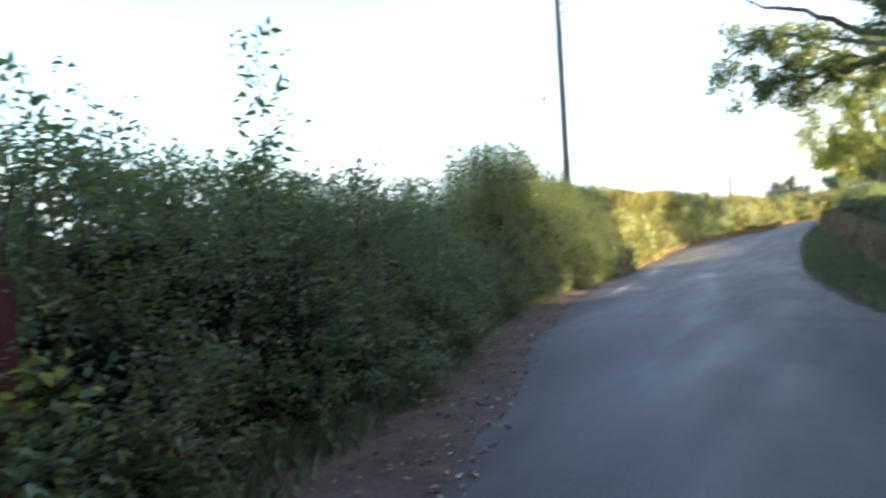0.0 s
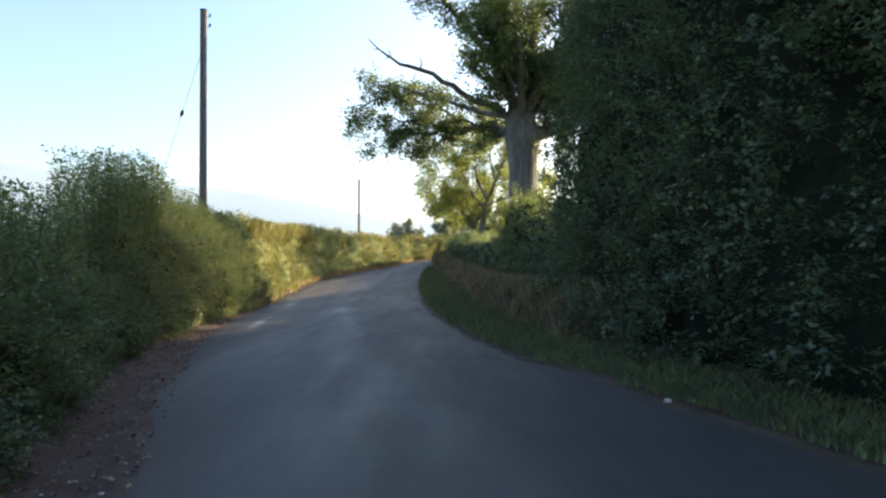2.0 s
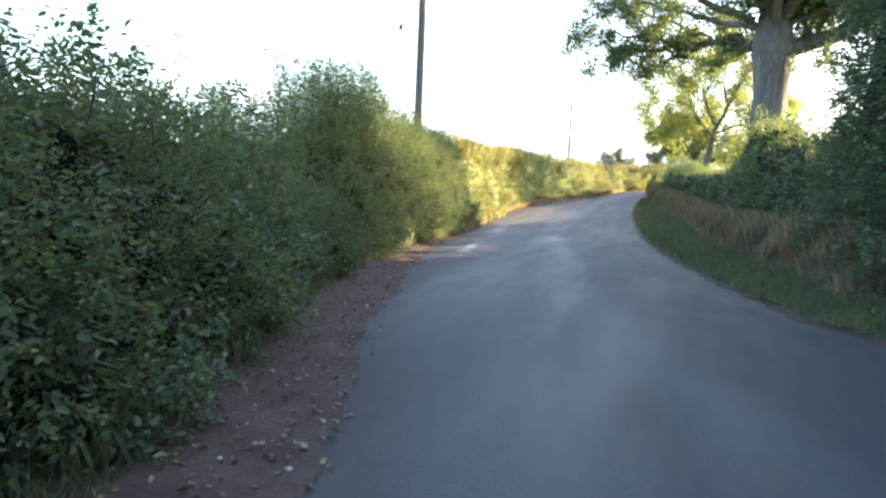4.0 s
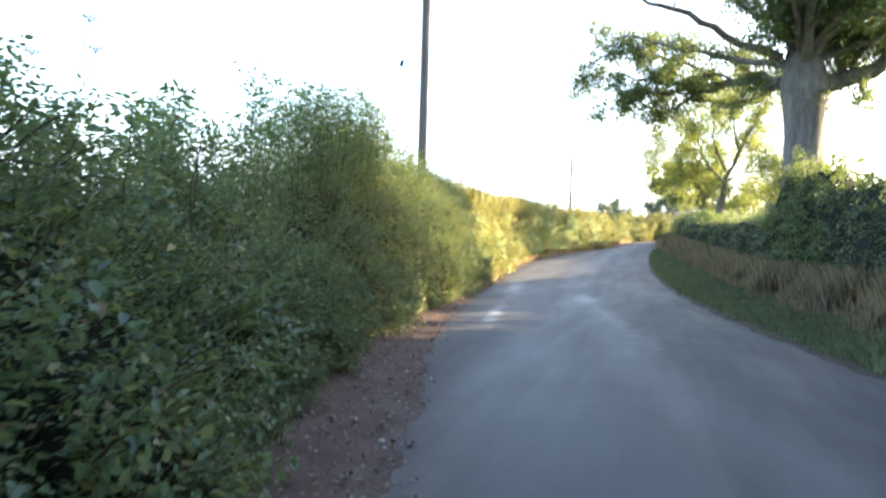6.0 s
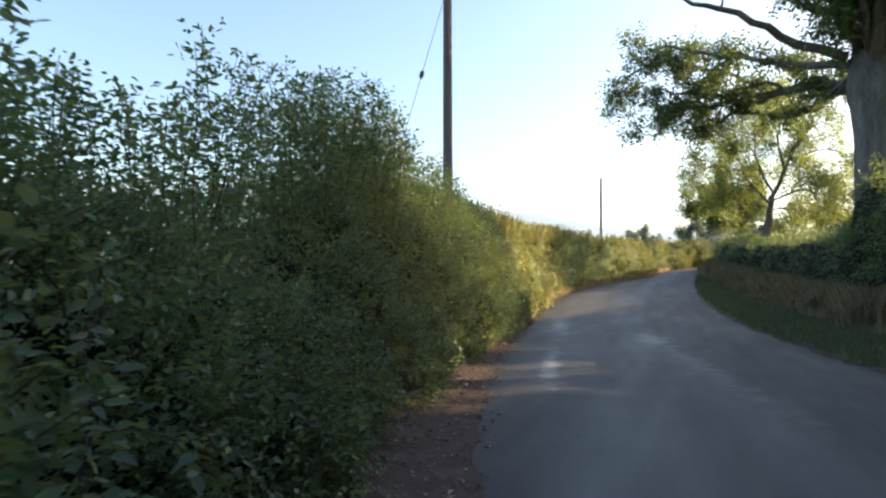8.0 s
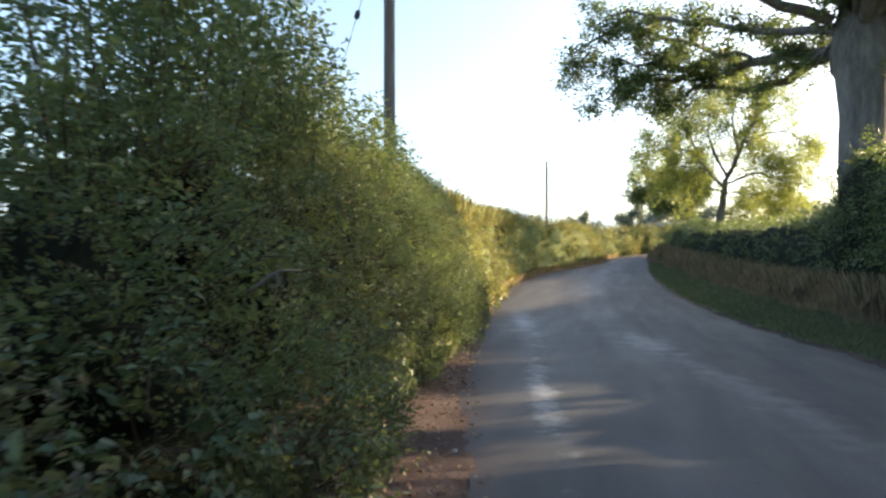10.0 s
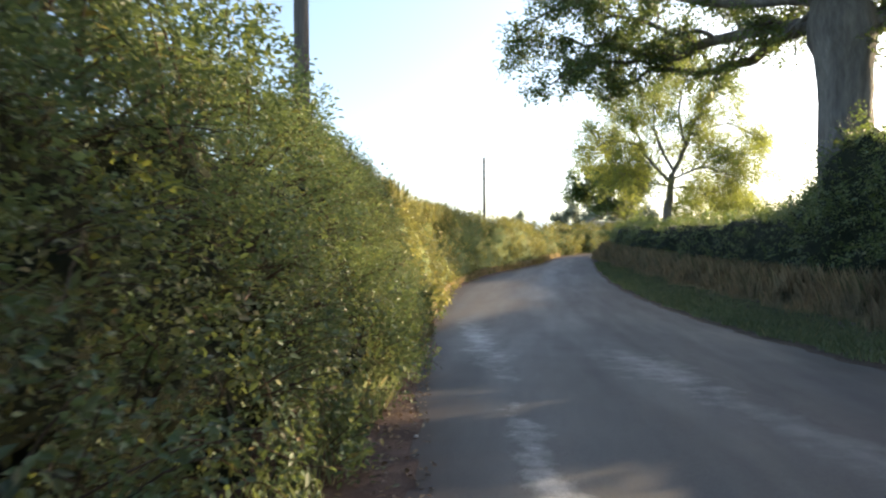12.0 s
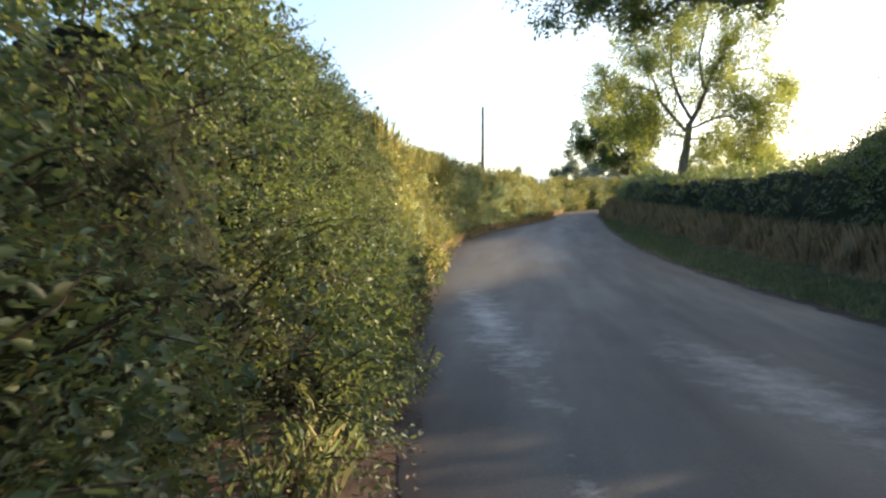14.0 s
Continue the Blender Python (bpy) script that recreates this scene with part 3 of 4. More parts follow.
hedge("scrub", "taller shaded scrub round the foot of the old oak", "roadside hedges", 23, 47, ARGS_S, mat_right, 230, (0.0, 0.75), 0.6, 12, 0.085, False, (3.6, 33, 0.1), slim=0.55, du=0.4, clumps=8)
hedge("thicket", "tall dark thicket of hazel and bramble above the verge", "roadside hedges", -3, 21, ARGS_T, mat_dark, 430, (0.0, 0.6), 0.46, 16, 0.078, False, (4, 6, 0), 0.7, slim=0.56, stems=600, du=0.3, inner=0.2, behind=16, hole=-0.85)


# feathery shoots standing out of the hedge tops
def shoot(name, label, spot, h, mat, pairs, leaflets, size, lean, seed):
    """One upright shoot with paired, feathered leaves."""
    ob = thing(name, *spot, label, "shoot", "hedge shoots")
    tip = np.array([h * lean * rng.normal(), h * lean * rng.normal(), h])
    path = wiggle([(0, 0, 0), tip / 2 + rng.normal(size=3) * 0.05, tip], 7, 0.02, 500 + seed)
    O, A, L = [], [], []
    turn = rng.random() * 6.28
    for k in range(pairs):
        f = 0.02 + 0.98 * (k + rng.random() * 0.4) / pairs
        o = np.array([np.interp(f * 6, np.arange(7), path[:, c]) for c in range(3)])
        for sgn in (0, math.pi):
            a = turn + sgn + (k % 2) * 1.57 + rng.normal() * 0.3
            O.append(o)
            A.append([math.cos(a), math.sin(a), 0.40 + 0.35 * f + rng.normal() * 0.15])
            L.append((0.50 - 0.34 * f) * rng.uniform(0.7, 1.25))
    V, F = tubes([path], [np.linspace(0.009, 0.003, 7)], 4)
    part_np("stem", V, F, mat_stem, ob)
    V, F = sprays(np.array(O), np.array(A), np.array(L), leaflets, size, 0.46, 0.2)
    part_np("foliage", V, F, mat, ob)
    return ob


su = np.concatenate([rng.uniform(-2, 9, 30), rng.uniform(9, 14.5, 48), rng.uniform(14.5, 19.5, 92), rng.uniform(19.5, 30, 30)])
su = np.concatenate([su, rng.uniform(30, 60, 50)])
for q, u in enumerate(su):
    x = float(hedge_l(u)) - 0.6 - 1.3 * rng.random()
    z = max(float(top_l(u)) - 0.5, 0.6) + float(height(u))
    h = float(np.interp(u, [-2, 7.5, 8.6, 10, 11.7, 12.7, 14.4, 15.7, 18, 19.5, 22, 30, 60], [0.8, 0.8, 1.1, 1.5, 1.9, 2.2, 2.1, 2.0, 1.6, 1.2, 0.9, 0.9, 0.9])) * (0.58 + 0.42 * rng.random())
    px, py = plan(x, u)
    shoot("elder_shoot", "upright feathery green shoot above the hedge top", (float(px), float(py), z), h, mat_hedge if u < 30 else mat_far_hedge, 13, 9, 0.066, 0.13, q)
shoot("ash_sapling", "thin young ash stem with paired leaves above the hedge", (-3.80, 3.80, 1.5), 1.62, mat_hedge, 15, 6, 0.085, 0.015, 900)
for q, (x, y, h) in enumerate(((-3.5, 1.9, 1.0), (-3.35, 1.7, 0.85), (-3.6, 2.35, 0.85), (-3.75, 2.75, 1.05), (-3.5, 2.2, 0.75))):
    shoot("elder_shoot", "upright feathery green shoot above the hedge top", (x, y, 1.35), h, mat_hedge, 9, 7, 0.07, 0.12, 950 + q)


def hogweed(spot, rays, h):
    """A dead umbel stalk with side stems."""
    ob = thing("hogweed_stalk", *spot, "dry bare stalk with a spoked seed head", "weed stalk", "dead stalks")
    for q, (dx, dy, f) in enumerate(rays):
        tip = np.array([dx, dy, h * f])
        V, F = tubes([wiggle([(0, 0, 0.1 * q), tip * [0.3, 0.3, 0.6], tip], 7, 0.01, 40 + q)], [np.linspace(0.006, 0.003, 7)], 5)
        part_np("stalk", V, F, mat_stem, ob)
        ps = []
        for m in range(12):
            a = m * 0.524 + 0.2 * rng.random()
            e = tip + np.array([math.cos(a) * 0.05, math.sin(a) * 0.05, 0.03 + 0.02 * rng.random()])
            ps.append([tip, (tip + e) / 2 + [0, 0, 0.02], e, e + [0, 0, 0.012]])
        V, F = tubes(ps, [[0.002, 0.0015, 0.004, 0.006]] * 12, 4)
        tagged(part_np("seed_head", V, F, mat_stem, ob), kind="stuff")


hogweed((-6.75, 9.35, 1.5), ((0.1, 0.1, 1.0), (0.15, 0.12, 0.84), (-0.25, -0.1, 0.8)), 1.5)
hogweed((-5.35, 9.05, 1.2), ((0.03, 0.05, 1.0), (0.12, -0.12, 0.8)), 0.85)

# brighter clumps of leaf in the hedge
for q, (spot, r, label) in enumerate((((-7.45, 17.74, 1.76), 0.35, "bright yellow-green maple leaves in the hedge"), ((-2.6, 1.44, 0.86), 0.12, "pale yellow-green bramble leaves at the hedge foot"))):
    ob = thing("maple_sprig", *spot, label, "sprig")
    k = int(75 * r)
    O = rng.normal(size=(k, 3)) * r * 0.5
    V, F = sprays(O, np.array([0.7, -0.3, 0.4]) + rng.normal(size=(k, 3)) * 0.6, np.full(k, 0.2), 5, 0.065, 0.75)
    part_np("foliage", V, F, mat_ash, ob)
    V, F = tubes([wiggle([(-0.5, 0, -0.4), (0, 0, 0), (0.15, -0.1, 0.12)], 6, 0.02, 77)], [np.linspace(0.008, 0.003, 6)], 5)
    part_np("stem", V, F, mat_stem, ob)

# arching bramble canes
for q in range(46):
    u = rng.uniform(4, 26)
    x = float(hedge_l(u)) - 0.4
    z = rng.uniform(0.3, 1.25)
    p0 = np.array([x, u, z])
    reach, rise, swing = rng.uniform(0.35, 0.6), rng.uniform(0.1, 0.35), rng.uniform(-0.8, 0.8)
    path = wiggle([(0, 0, 0), (reach * 0.6, swing * 0.5, rise), (reach, swing, rise - rng.uniform(0.1, 0.6))], 10, 0.015, 3000 + q)
    path[:, 2] = np.maximum(path[:, 2], 0.02 - z)
    ob = thing("bramble_cane", *p0, "thin arching bramble cane hanging out of the hedge", "bramble", "bramble canes")
    V, F = tubes([path], [np.linspace(0.006, 0.002, 10)], 5)
    part_np("cane", V, F, mat_stem, ob)
    if q % 3:
        O = path[2:]
        V, F = sprays(O, np.gradient(path, axis=0)[2:] + rng.normal(size=(8, 3)) * 0.05, np.full(8, 0.12), 3, 0.06, 0.62)
        part_np("foliage", V, F, mat_hedge, ob)

# pale dead branch hanging in the hedge
dead = thing("dead_branch", -6.20, 14.18, 1.06, "pale bare forked branch caught in the hedge", "branch")
for q, (pts, r0) in enumerate((([(-0.05, -0.15, 0.16), (0.05, -0.15, 0.23), (0.10, -0.10, 0.27), (0.10, 0.02, 0.28), (0.05, 0.26, 0.27), (0.00, 0.48, 0.29)], 0.011), ([(0.10, -0.10, 0.27), (0.10, -0.12, 0.17), (0.00, 0.00, 0.00)], 0.009))):
    V, F = tubes([wiggle(pts, 14, 0.006, 610 + q)], [np.linspace(r0, 0.005, 14)], 6)
    part_np("stick", V, F, mat_dead, dead, smooth=True)

# red-brown post at the hedge
post = thing("post", -2.72, 1.36, 0, "dark red-brown wooden post among the leaves", "post")
bm = bmesh.new()
bmesh.ops.create_cube(bm, size=1, matrix=Matrix.Translation((0, 0, 0.66)) @ Matrix.Diagonal((0.09, 0.09, 1.34, 1)))
bmesh.ops.bevel(bm, geom=list(bm.edges), offset=0.012, segments=2, affect="EDGES")
part("shaft", bm, mat_rust, post)


# ---- trees ----
def tree_leaves(twigs, count, size, slim, spread=0.55, full=False):
    """Clumps of leaves round the outer ends of twigs."""
    O, A, L = [], [], []
    for path in twigs:
        path = np.asarray(path)
        for f in (0.45, 0.7, 0.9, 1.0):
            k = f * (len(path) - 1)
            o = np.array([np.interp(k, np.arange(len(path)), path[:, c]) for c in range(3)])
            O += [o + rng.normal(size=3) * spread * 0.35 for _ in range(4)]
            A += [rng.normal(size=3) + [0, 0, 0.15] for _ in range(4)]
            L += [spread * rng.uniform(0.5, 1.2) for _ in range(4)]
    return sprays(np.array(O), np.array(A), np.array(L), count, size, slim, 0.25, full)


def branch_out(limb, radii, number, reach, rise, seed, start=0.25):
    """Side branches of a limb."""
    r = np.random.default_rng(seed)
    limb = np.asarray(limb)
    out, rad = [], []
    for k in range(number):
        f = start + (1 - start) * (k + r.random()) / number
        q = f * (len(limb) - 1)
        o = np.array([np.interp(q, np.arange(len(limb)), limb[:, c]) for c in range(3)])
        i0 = min(int(q), len(limb) - 2)
        ax = unit(limb[i0 + 1] - limb[i0])
        d = unit(ax * 0.7 + r.normal(size=3) * 0.8 + np.array([0, 0, rise]))
        ln = reach * r.uniform(0.55, 1.25) * (1.1 - 0.45 * f)
        out.append(wiggle([o, o + d * ln * 0.5 + r.normal(size=3) * ln * 0.08, o + unit(d + ax * 0.3) * ln + [0, 0, -0.1 * ln]], 7, 0.03 * ln, seed + k))
        r0 = max(np.interp(q, np.arange(len(radii)), radii) * 0.5, 0.012)
        rad.append(np.linspace(r0, r0 * 0.25, 7))
    return out, rad


def tree(name, label, base, trunk, trunk_r, limbs, bare, bark, leaf_mat, n_side, n_twig, reach, leaf_count, leaf_size, slim, spread, group="", sides=14, seed=0):
    ob = thing(name, *base, label, "tree", group)
    path = wiggle(trunk, 14, 0.02, seed)
    rr = np.interp(np.linspace(0, 1, 14), np.linspace(0, 1, len(trunk_r)), trunk_r)
    V, F = tubes([path], [rr], sides * 2)
    V = V + unit(V - np.repeat(path, sides * 2, 0)) * (wave3(V * np.array([1, 1, 0.35]), 0.5, seed)[:, None] * trunk_r[0] * 0.07)
    part_np("trunk", at_base(V, *base), F, bark, ob, smooth=True)
    twigs = []
    for k, (pts, r0, r1) in enumerate(limbs):
        limb = wiggle(pts, 14, 0.10 * np.linalg.norm(np.array(pts[-1]) - pts[0]) / 8, seed + 10 + k)
        lr = np.linspace(r0, r1, 14)
        paths, radii = [limb], [lr]
        if k in bare:
            a, b = branch_out(limb, lr, 7, 0.9, 0.2, seed + 300 + k, 0.5)
            paths, radii = paths + a, radii + b
        else:
            a, b = branch_out(limb, lr, n_side, reach, 0.12, seed + 300 + k, 0.12)
            paths, radii = paths + a, radii + b
            for m, (p, q) in enumerate(zip(a, b)):
                c, d = branch_out(p, q, n_twig, reach * 0.5, 0.05, seed + 2000 + 50 * k + m, 0.2)
                paths, radii = paths + c, radii + d
                twigs += c + [p]
            twigs.append(limb[7:])
        V, F = tubes(paths, radii, 6)
        part_np("limb", at_base(V, *base), F, mat_dead if k in bare else bark, ob, "bare dead limb" if k in bare else "", smooth=True)
    V, F = tree_leaves(twigs, leaf_count, leaf_size, slim, spread)
    part_np("crown", at_base(V, *base), F, leaf_mat, ob)
    return ob


oak_limbs = [
    ([(3.40, 35.05, 8.30), (2.74, 35.40, 8.45), (2.79, 38.00, 8.68), (2.77, 40.50, 8.98), (2.16, 42.50, 9.20), (1.56, 43.50, 9.31), (0.83, 44.00, 9.84), (-0.16, 44.00, 9.52), (-1.21, 43.50, 8.82), (-2.37, 43.00, 8.13)], 0.26, 0.05),
    ([(3.40, 35.05, 8.30), (2.74, 35.40, 8.63), (2.15, 38.00, 9.34), (1.54, 40.50, 9.97), (0.90, 43.00, 10.26), (0.10, 44.00, 10.25), (-1.12, 44.00, 10.76), (-2.40, 43.50, 10.83), (-3.79, 43.00, 10.90)], 0.30, 0.05),
    ([(2.66, 35.00, 9.29), (0.49, 34.50, 10.20), (-0.73, 34.00, 10.70), (-1.95, 33.50, 11.08), (-3.15, 33.00, 11.46), (-3.90, 32.50, 12.10)], 0.2, 0.025),
    ([(1.05, 42.50, 10.27), (-0.97, 43.00, 11.20), (-2.91, 43.00, 11.81), (-4.65, 42.60, 11.81), (-5.90, 42.20, 10.94)], 0.12, 0.04),
    ([(0.10, 44.00, 10.20), (-1.66, 43.70, 9.93), (-3.31, 43.20, 9.64), (-4.58, 42.80, 8.85)], 0.12, 0.03),
    ([(3.40, 35.05, 8.60), (2.50, 35.40, 8.93), (1.66, 37.50, 9.82), (0.19, 40.00, 11.16), (-1.86, 41.00, 11.81), (-4.16, 41.50, 12.31)], 0.22, 0.05),
    ([(3.9, 35, 7.9), (5.3, 35, 8.7), (8.0, 35.2, 10.2), (11, 35.6, 11.6)], 0.46, 0.08),
    ([(3.3, 35, 9.0), (2.0, 34.8, 11.8), (0.2, 34.4, 14.2), (-2.2, 34, 16)], 0.28, 0.05),
    ([(3.6, 35, 9.2), (4.1, 35.4, 12.5), (4.8, 36, 16), (5.0, 36.5, 19)], 0.32, 0.06),
    ([(3.5, 34.6, 9.0), (3.2, 32.6, 10.6), (2.2, 30, 12.2), (0.8, 27.6, 13.2)], 0.24, 0.05),
    ([(3.7, 34.8, 9.1), (5.6, 33, 11.4), (7.6, 31, 13.4), (9.2, 29.6, 14.8)], 0.24, 0.05),
    ([(3.8, 35.2, 8.8), (5.0, 37, 10.8), (6.2, 39.5, 12.8), (7.2, 42, 14)], 0.24, 0.05),
    ([(3.4, 34.8, 9.2), (2.8, 33.4, 10.4), (2.0, 32.2, 11.4), (1.4, 31.4, 12.4)], 0.16, 0.04),
    ([(3.6, 34.6, 9.4), (4.2, 33, 10.4), (5.0, 31.6, 11.0), (6.0, 30.4, 11.4)], 0.16, 0.04),
    ([(3.4, 34.6, 9.6), (3.0, 33.4, 12), (2.6, 32.4, 14), (2.0, 31.6, 16)], 0.16, 0.04),
    ([(3.6, 35, 9.4), (5.2, 34.6, 10.6), (7, 34.4, 11.8), (9, 34, 12.6)], 0.16, 0.04),
    ([(3.5, 35.2, 10), (3.4, 35.6, 13), (2.6, 36, 16), (1.6, 36.4, 18.6)], 0.18, 0.04),
    ([(3.9, 34.8, 9.0), (5.5, 34, 9.6), (7.5, 33.2, 10.0), (9.5, 32.6, 9.9)], 0.14, 0.04),
    ([(3.7, 34.7, 9.3), (4.4, 33.6, 11.2), (5.2, 32.6, 13.0), (5.8, 31.8, 14.8)], 0.15, 0.04),
    ([(3.9, 35.0, 9.0), (5.2, 35.0, 10.0), (6.4, 35.0, 11.6), (7.2, 35.0, 13.4)], 0.15, 0.04)]
oak = tree("oak_tree", "large old oak with thick grey trunk and a bare limb", (3.48, 35, 0.1),
           [(3.56, 35, 0.0), (3.56, 35, 3.0), (3.55, 35, 6.0), (3.52, 35, 7.8), (3.5, 35, 9.4)], [0.95, 0.73, 0.66, 0.66, 0.94, 0.58], oak_limbs, {2}, mat_bark, mat_oak, 13, 6, 1.75, 4, 0.15, 0.62, 0.46, seed=40)
bm = bmesh.new()
bmesh.ops.create_icosphere(bm, subdivisions=3, radius=0.42)
for v_ in bm.verts:
    v_.co *= 1 + 0.12 * noise.noise(v_.co * 5)
    v_.co.z *= 1.15
burl = part("burl", bm, mat_bark, oak, "rounded swelling of bark")
burl.location = (0.46, -0.3, 4.6)

young_limbs = [
    ([(3.00, 57.00, 6.70), (3.96, 57.00, 8.89), (4.85, 56.80, 10.83), (6.01, 56.50, 11.53)], 0.14, 0.03),
    ([(2.85, 57.00, 6.50), (1.68, 57.20, 8.32), (1.02, 57.40, 10.08), (0.06, 57.50, 11.45)], 0.12, 0.03),
    ([(3.10, 57.00, 7.18), (2.46, 57.40, 9.06), (2.38, 57.80, 11.14), (2.75, 58.00, 12.85)], 0.10, 0.03),
    ([(3.04, 57.00, 6.63), (4.63, 56.60, 7.20), (6.24, 56.30, 6.71), (7.50, 56.00, 6.19)], 0.08, 0.02),
    ([(4.12, 57.00, 9.21), (5.95, 57.40, 9.97), (7.49, 57.80, 9.69), (8.34, 58.00, 8.90)], 0.07, 0.02),
    ([(1.46, 57.20, 8.55), (-0.01, 57.00, 9.03), (-1.14, 57.00, 8.89), (-1.97, 56.80, 8.21)], 0.07, 0.02),
    ([(3.80, 57.00, 8.79), (3.57, 56.00, 10.67), (3.61, 55.50, 12.11), (3.80, 55.00, 13.20)], 0.08, 0.02),
    ([(2.78, 57.00, 6.05), (4.41, 57.60, 6.10), (5.94, 58.00, 5.80), (7.21, 58.00, 5.29)], 0.05, 0.02),
    ([(2.78, 57.00, 6.21), (1.54, 56.80, 6.37), (0.54, 56.50, 6.66), (-0.43, 56.30, 7.13)], 0.05, 0.02),
    ([(4.43, 57.00, 9.92), (5.09, 56.00, 8.42), (5.85, 55.50, 8.00), (6.73, 55.00, 7.59)], 0.05, 0.02)]
tree("young_tree", "slender roadside tree with backlit yellow-green leaves", (2.8, 57, 1.4), [(2.7, 57, 1.3), (2.72, 57, 4.5), (3.04, 57.00, 6.86)], [0.3, 0.25, 0.17], young_limbs, set(), mat_bark, mat_ash, 13, 6, 2.0, 5, 0.125, 0.5, 0.6, "far trees", 8, 80)
shrub_limbs = [([(6.8, 62, 2.6), (6.8 + a, 62 + b, 3.8 + 0.5 * c), (6.8 + 1.8 * a, 62 + 1.6 * b, 4.2 + c)], 0.06, 0.02) for a, b, c in
               ((-1.4, 0, 0.6), (-0.8, 0.5, 1.5), (-0.2, -0.4, 1.9), (0.5, 0.3, 1.8), (1.1, -0.3, 1.2), (1.6, 0.2, 0.4))]
tree("shrub", "low yellow-green backlit shrub behind the hedge", (6.8, 62, 1.8), [(6.8, 62, 1.75), (6.8, 62, 3.0)], [0.14, 0.1], shrub_limbs, set(), mat_bark, mat_ash, 8, 4, 1.3, 6, 0.13, 0.55, 0.55, "far trees", 8, 95)
far_limbs = [([(3.2, 77, 5.6), (2.5 + a, 77 + b, 7.6 + c), (1.8 + 2 * a, 77 + 2 * b, 8.0 + c * 1.8)], 0.12, 0.03) for a, b, c in
             ((-1.5, 0, 0.0), (-1.0, 0.6, 1.0), (-0.4, -0.4, 2.2), (0.4, -0.5, 2.8), (1.2, 0.2, 1.6), (1.5, -0.3, 0.2), (0.0, 1.2, 1.4), (-1.7, -0.5, 0.6))]
tree("small_tree", "dense rounded tree with dark leaves beside the bend", (3.5, 77, 2.8), [(3.5, 77, 2.7), (3.45, 77, 5.0), (3.1, 77, 6.4)], [0.24, 0.2, 0.16], far_limbs, set(), mat_bark, mat_oak, 7, 4, 1.9, 6, 0.2, 0.6, 0.6, "far trees", 8, 120)
# unseen trees added to shade the left hedge and dapple the lane
for q, (hx, hy, hz, low, dense) in enumerate(((6.6, 17.6, 8.8, 1.0, 4), (10.0, 19.6, 10.0, 1.2, 4), (7.4, 25.0, 10.6, 4.6, 3), (7.0, 21.2, 10.6, 4.2, 4), (8.0, 29.0, 8.4, 4.4, 1))):
    lm = [([(hx, hy, low), (hx + a, hy + b, low + (hz - low) * 0.5 * c), (hx + 1.7 * a, hy + 1.7 * b, low + (hz - low) * c)], 0.09, 0.03)
          for a, b, c in ((-0.8, 0, 0.7), (0.7, 0.4, 0.8), (0.0, -0.9, 0.85), (0.1, 1.0, 0.75), (0.0, 0.1, 0.95), (-0.6, 0.6, 0.5), (-0.6, -0.7, 0.45))]
    tree("shade_tree", "unseen tree added behind the hedge to shade the lane", (hx, hy, 0), [(hx, hy, -0.05), (hx, hy, low + 0.4)], [0.16, 0.13], lm, set(), mat_bark, mat_dark, 8, 3, 1.4, dense, 0.22 if dense > 1 else 0.135, 0.75, 0.5, "hazels", 8, 400 + 31 * q)
for q, (tx, ty, th, tw) in enumerate(((2.3, 128, 5.2, 2.1), (7.5, 118, 5.0, 2.2), (-9, 150, 3.2, 1.6))):
    z0 = float(height(ty))
    lm = [([(tx, ty, z0 + 2.0), (tx + a * tw, ty + b * tw, z0 + 2.6 + c * th * 0.5), (tx + 2 * a * tw, ty + 2 * b * tw, z0 + 2.8 + c * th)], 0.12, 0.03)
          for a, b, c in ((-1, 0, 0.3), (-0.4, 0.5, 0.9), (0.4, -0.4, 1.0), (1, 0.2, 0.4))]
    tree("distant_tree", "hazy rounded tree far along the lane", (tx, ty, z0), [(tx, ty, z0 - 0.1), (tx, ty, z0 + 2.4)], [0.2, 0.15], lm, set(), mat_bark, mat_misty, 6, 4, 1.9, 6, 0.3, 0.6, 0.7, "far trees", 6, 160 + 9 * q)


# ---- poles ----
def utility_pole(x, y, top, r0, r1, label, lean=(0, 0), fittings=True):
    z0 = float(height(y))
    ob = thing("utility_pole", x, y, z0, label, "utility pole", "utility poles")
    h = top - z0
    path = np.stack([np.linspace(0, lean[0] * h, 9), np.linspace(0, lean[1] * h, 9), np.linspace(-0.1, h, 9)], 1)
    V, F = tubes([path], [np.linspace(r0, r1, 9)], 16)
    part_np("shaft", V, F, mat_pole, ob, smooth=True)
    V, F = tubes([[path[-1] - [0, 0, 0.02], path[-1] + [0, 0, 0.03], path[-1] + [0, 0, 0.05]]], [[r1 * 1.12, r1 * 1.12, 0.01]], 16)
    part_np("cap", V, F, mat_iron, ob)
    if fittings:
        for dz in (0.25, 0.62):
            c = np.array([lean[0] * h + r1, lean[1] * h, h - dz])
            V, F = tubes([[c, c + [0.12, 0, 0], c + [0.13, 0, 0.06]]], [[0.012] * 3], 6)
            br = part_np("bracket", V, F, mat_iron, ob)
            V, F = tubes([c + np.array([[0.13, 0, 0.02], [0.13, 0, 0.05], [0.13, 0, 0.08], [0.13, 0, 0.11], [0.13, 0, 0.14]])], [[0.02, 0.045, 0.03, 0.04, 0.008]], 10)
            part_np("insulator", V, F, mat_ceramic, ob)
    return ob


utility_pole(-9.23, 25.83, 10.95, 0.15, 0.115, "tall weathered wooden pole rising from the hedge", (-0.008, 0))
utility_pole(-9.6, 75, 11.1, 0.14, 0.1, "distant wooden pole behind the sunlit hedge", (0, 0), False)
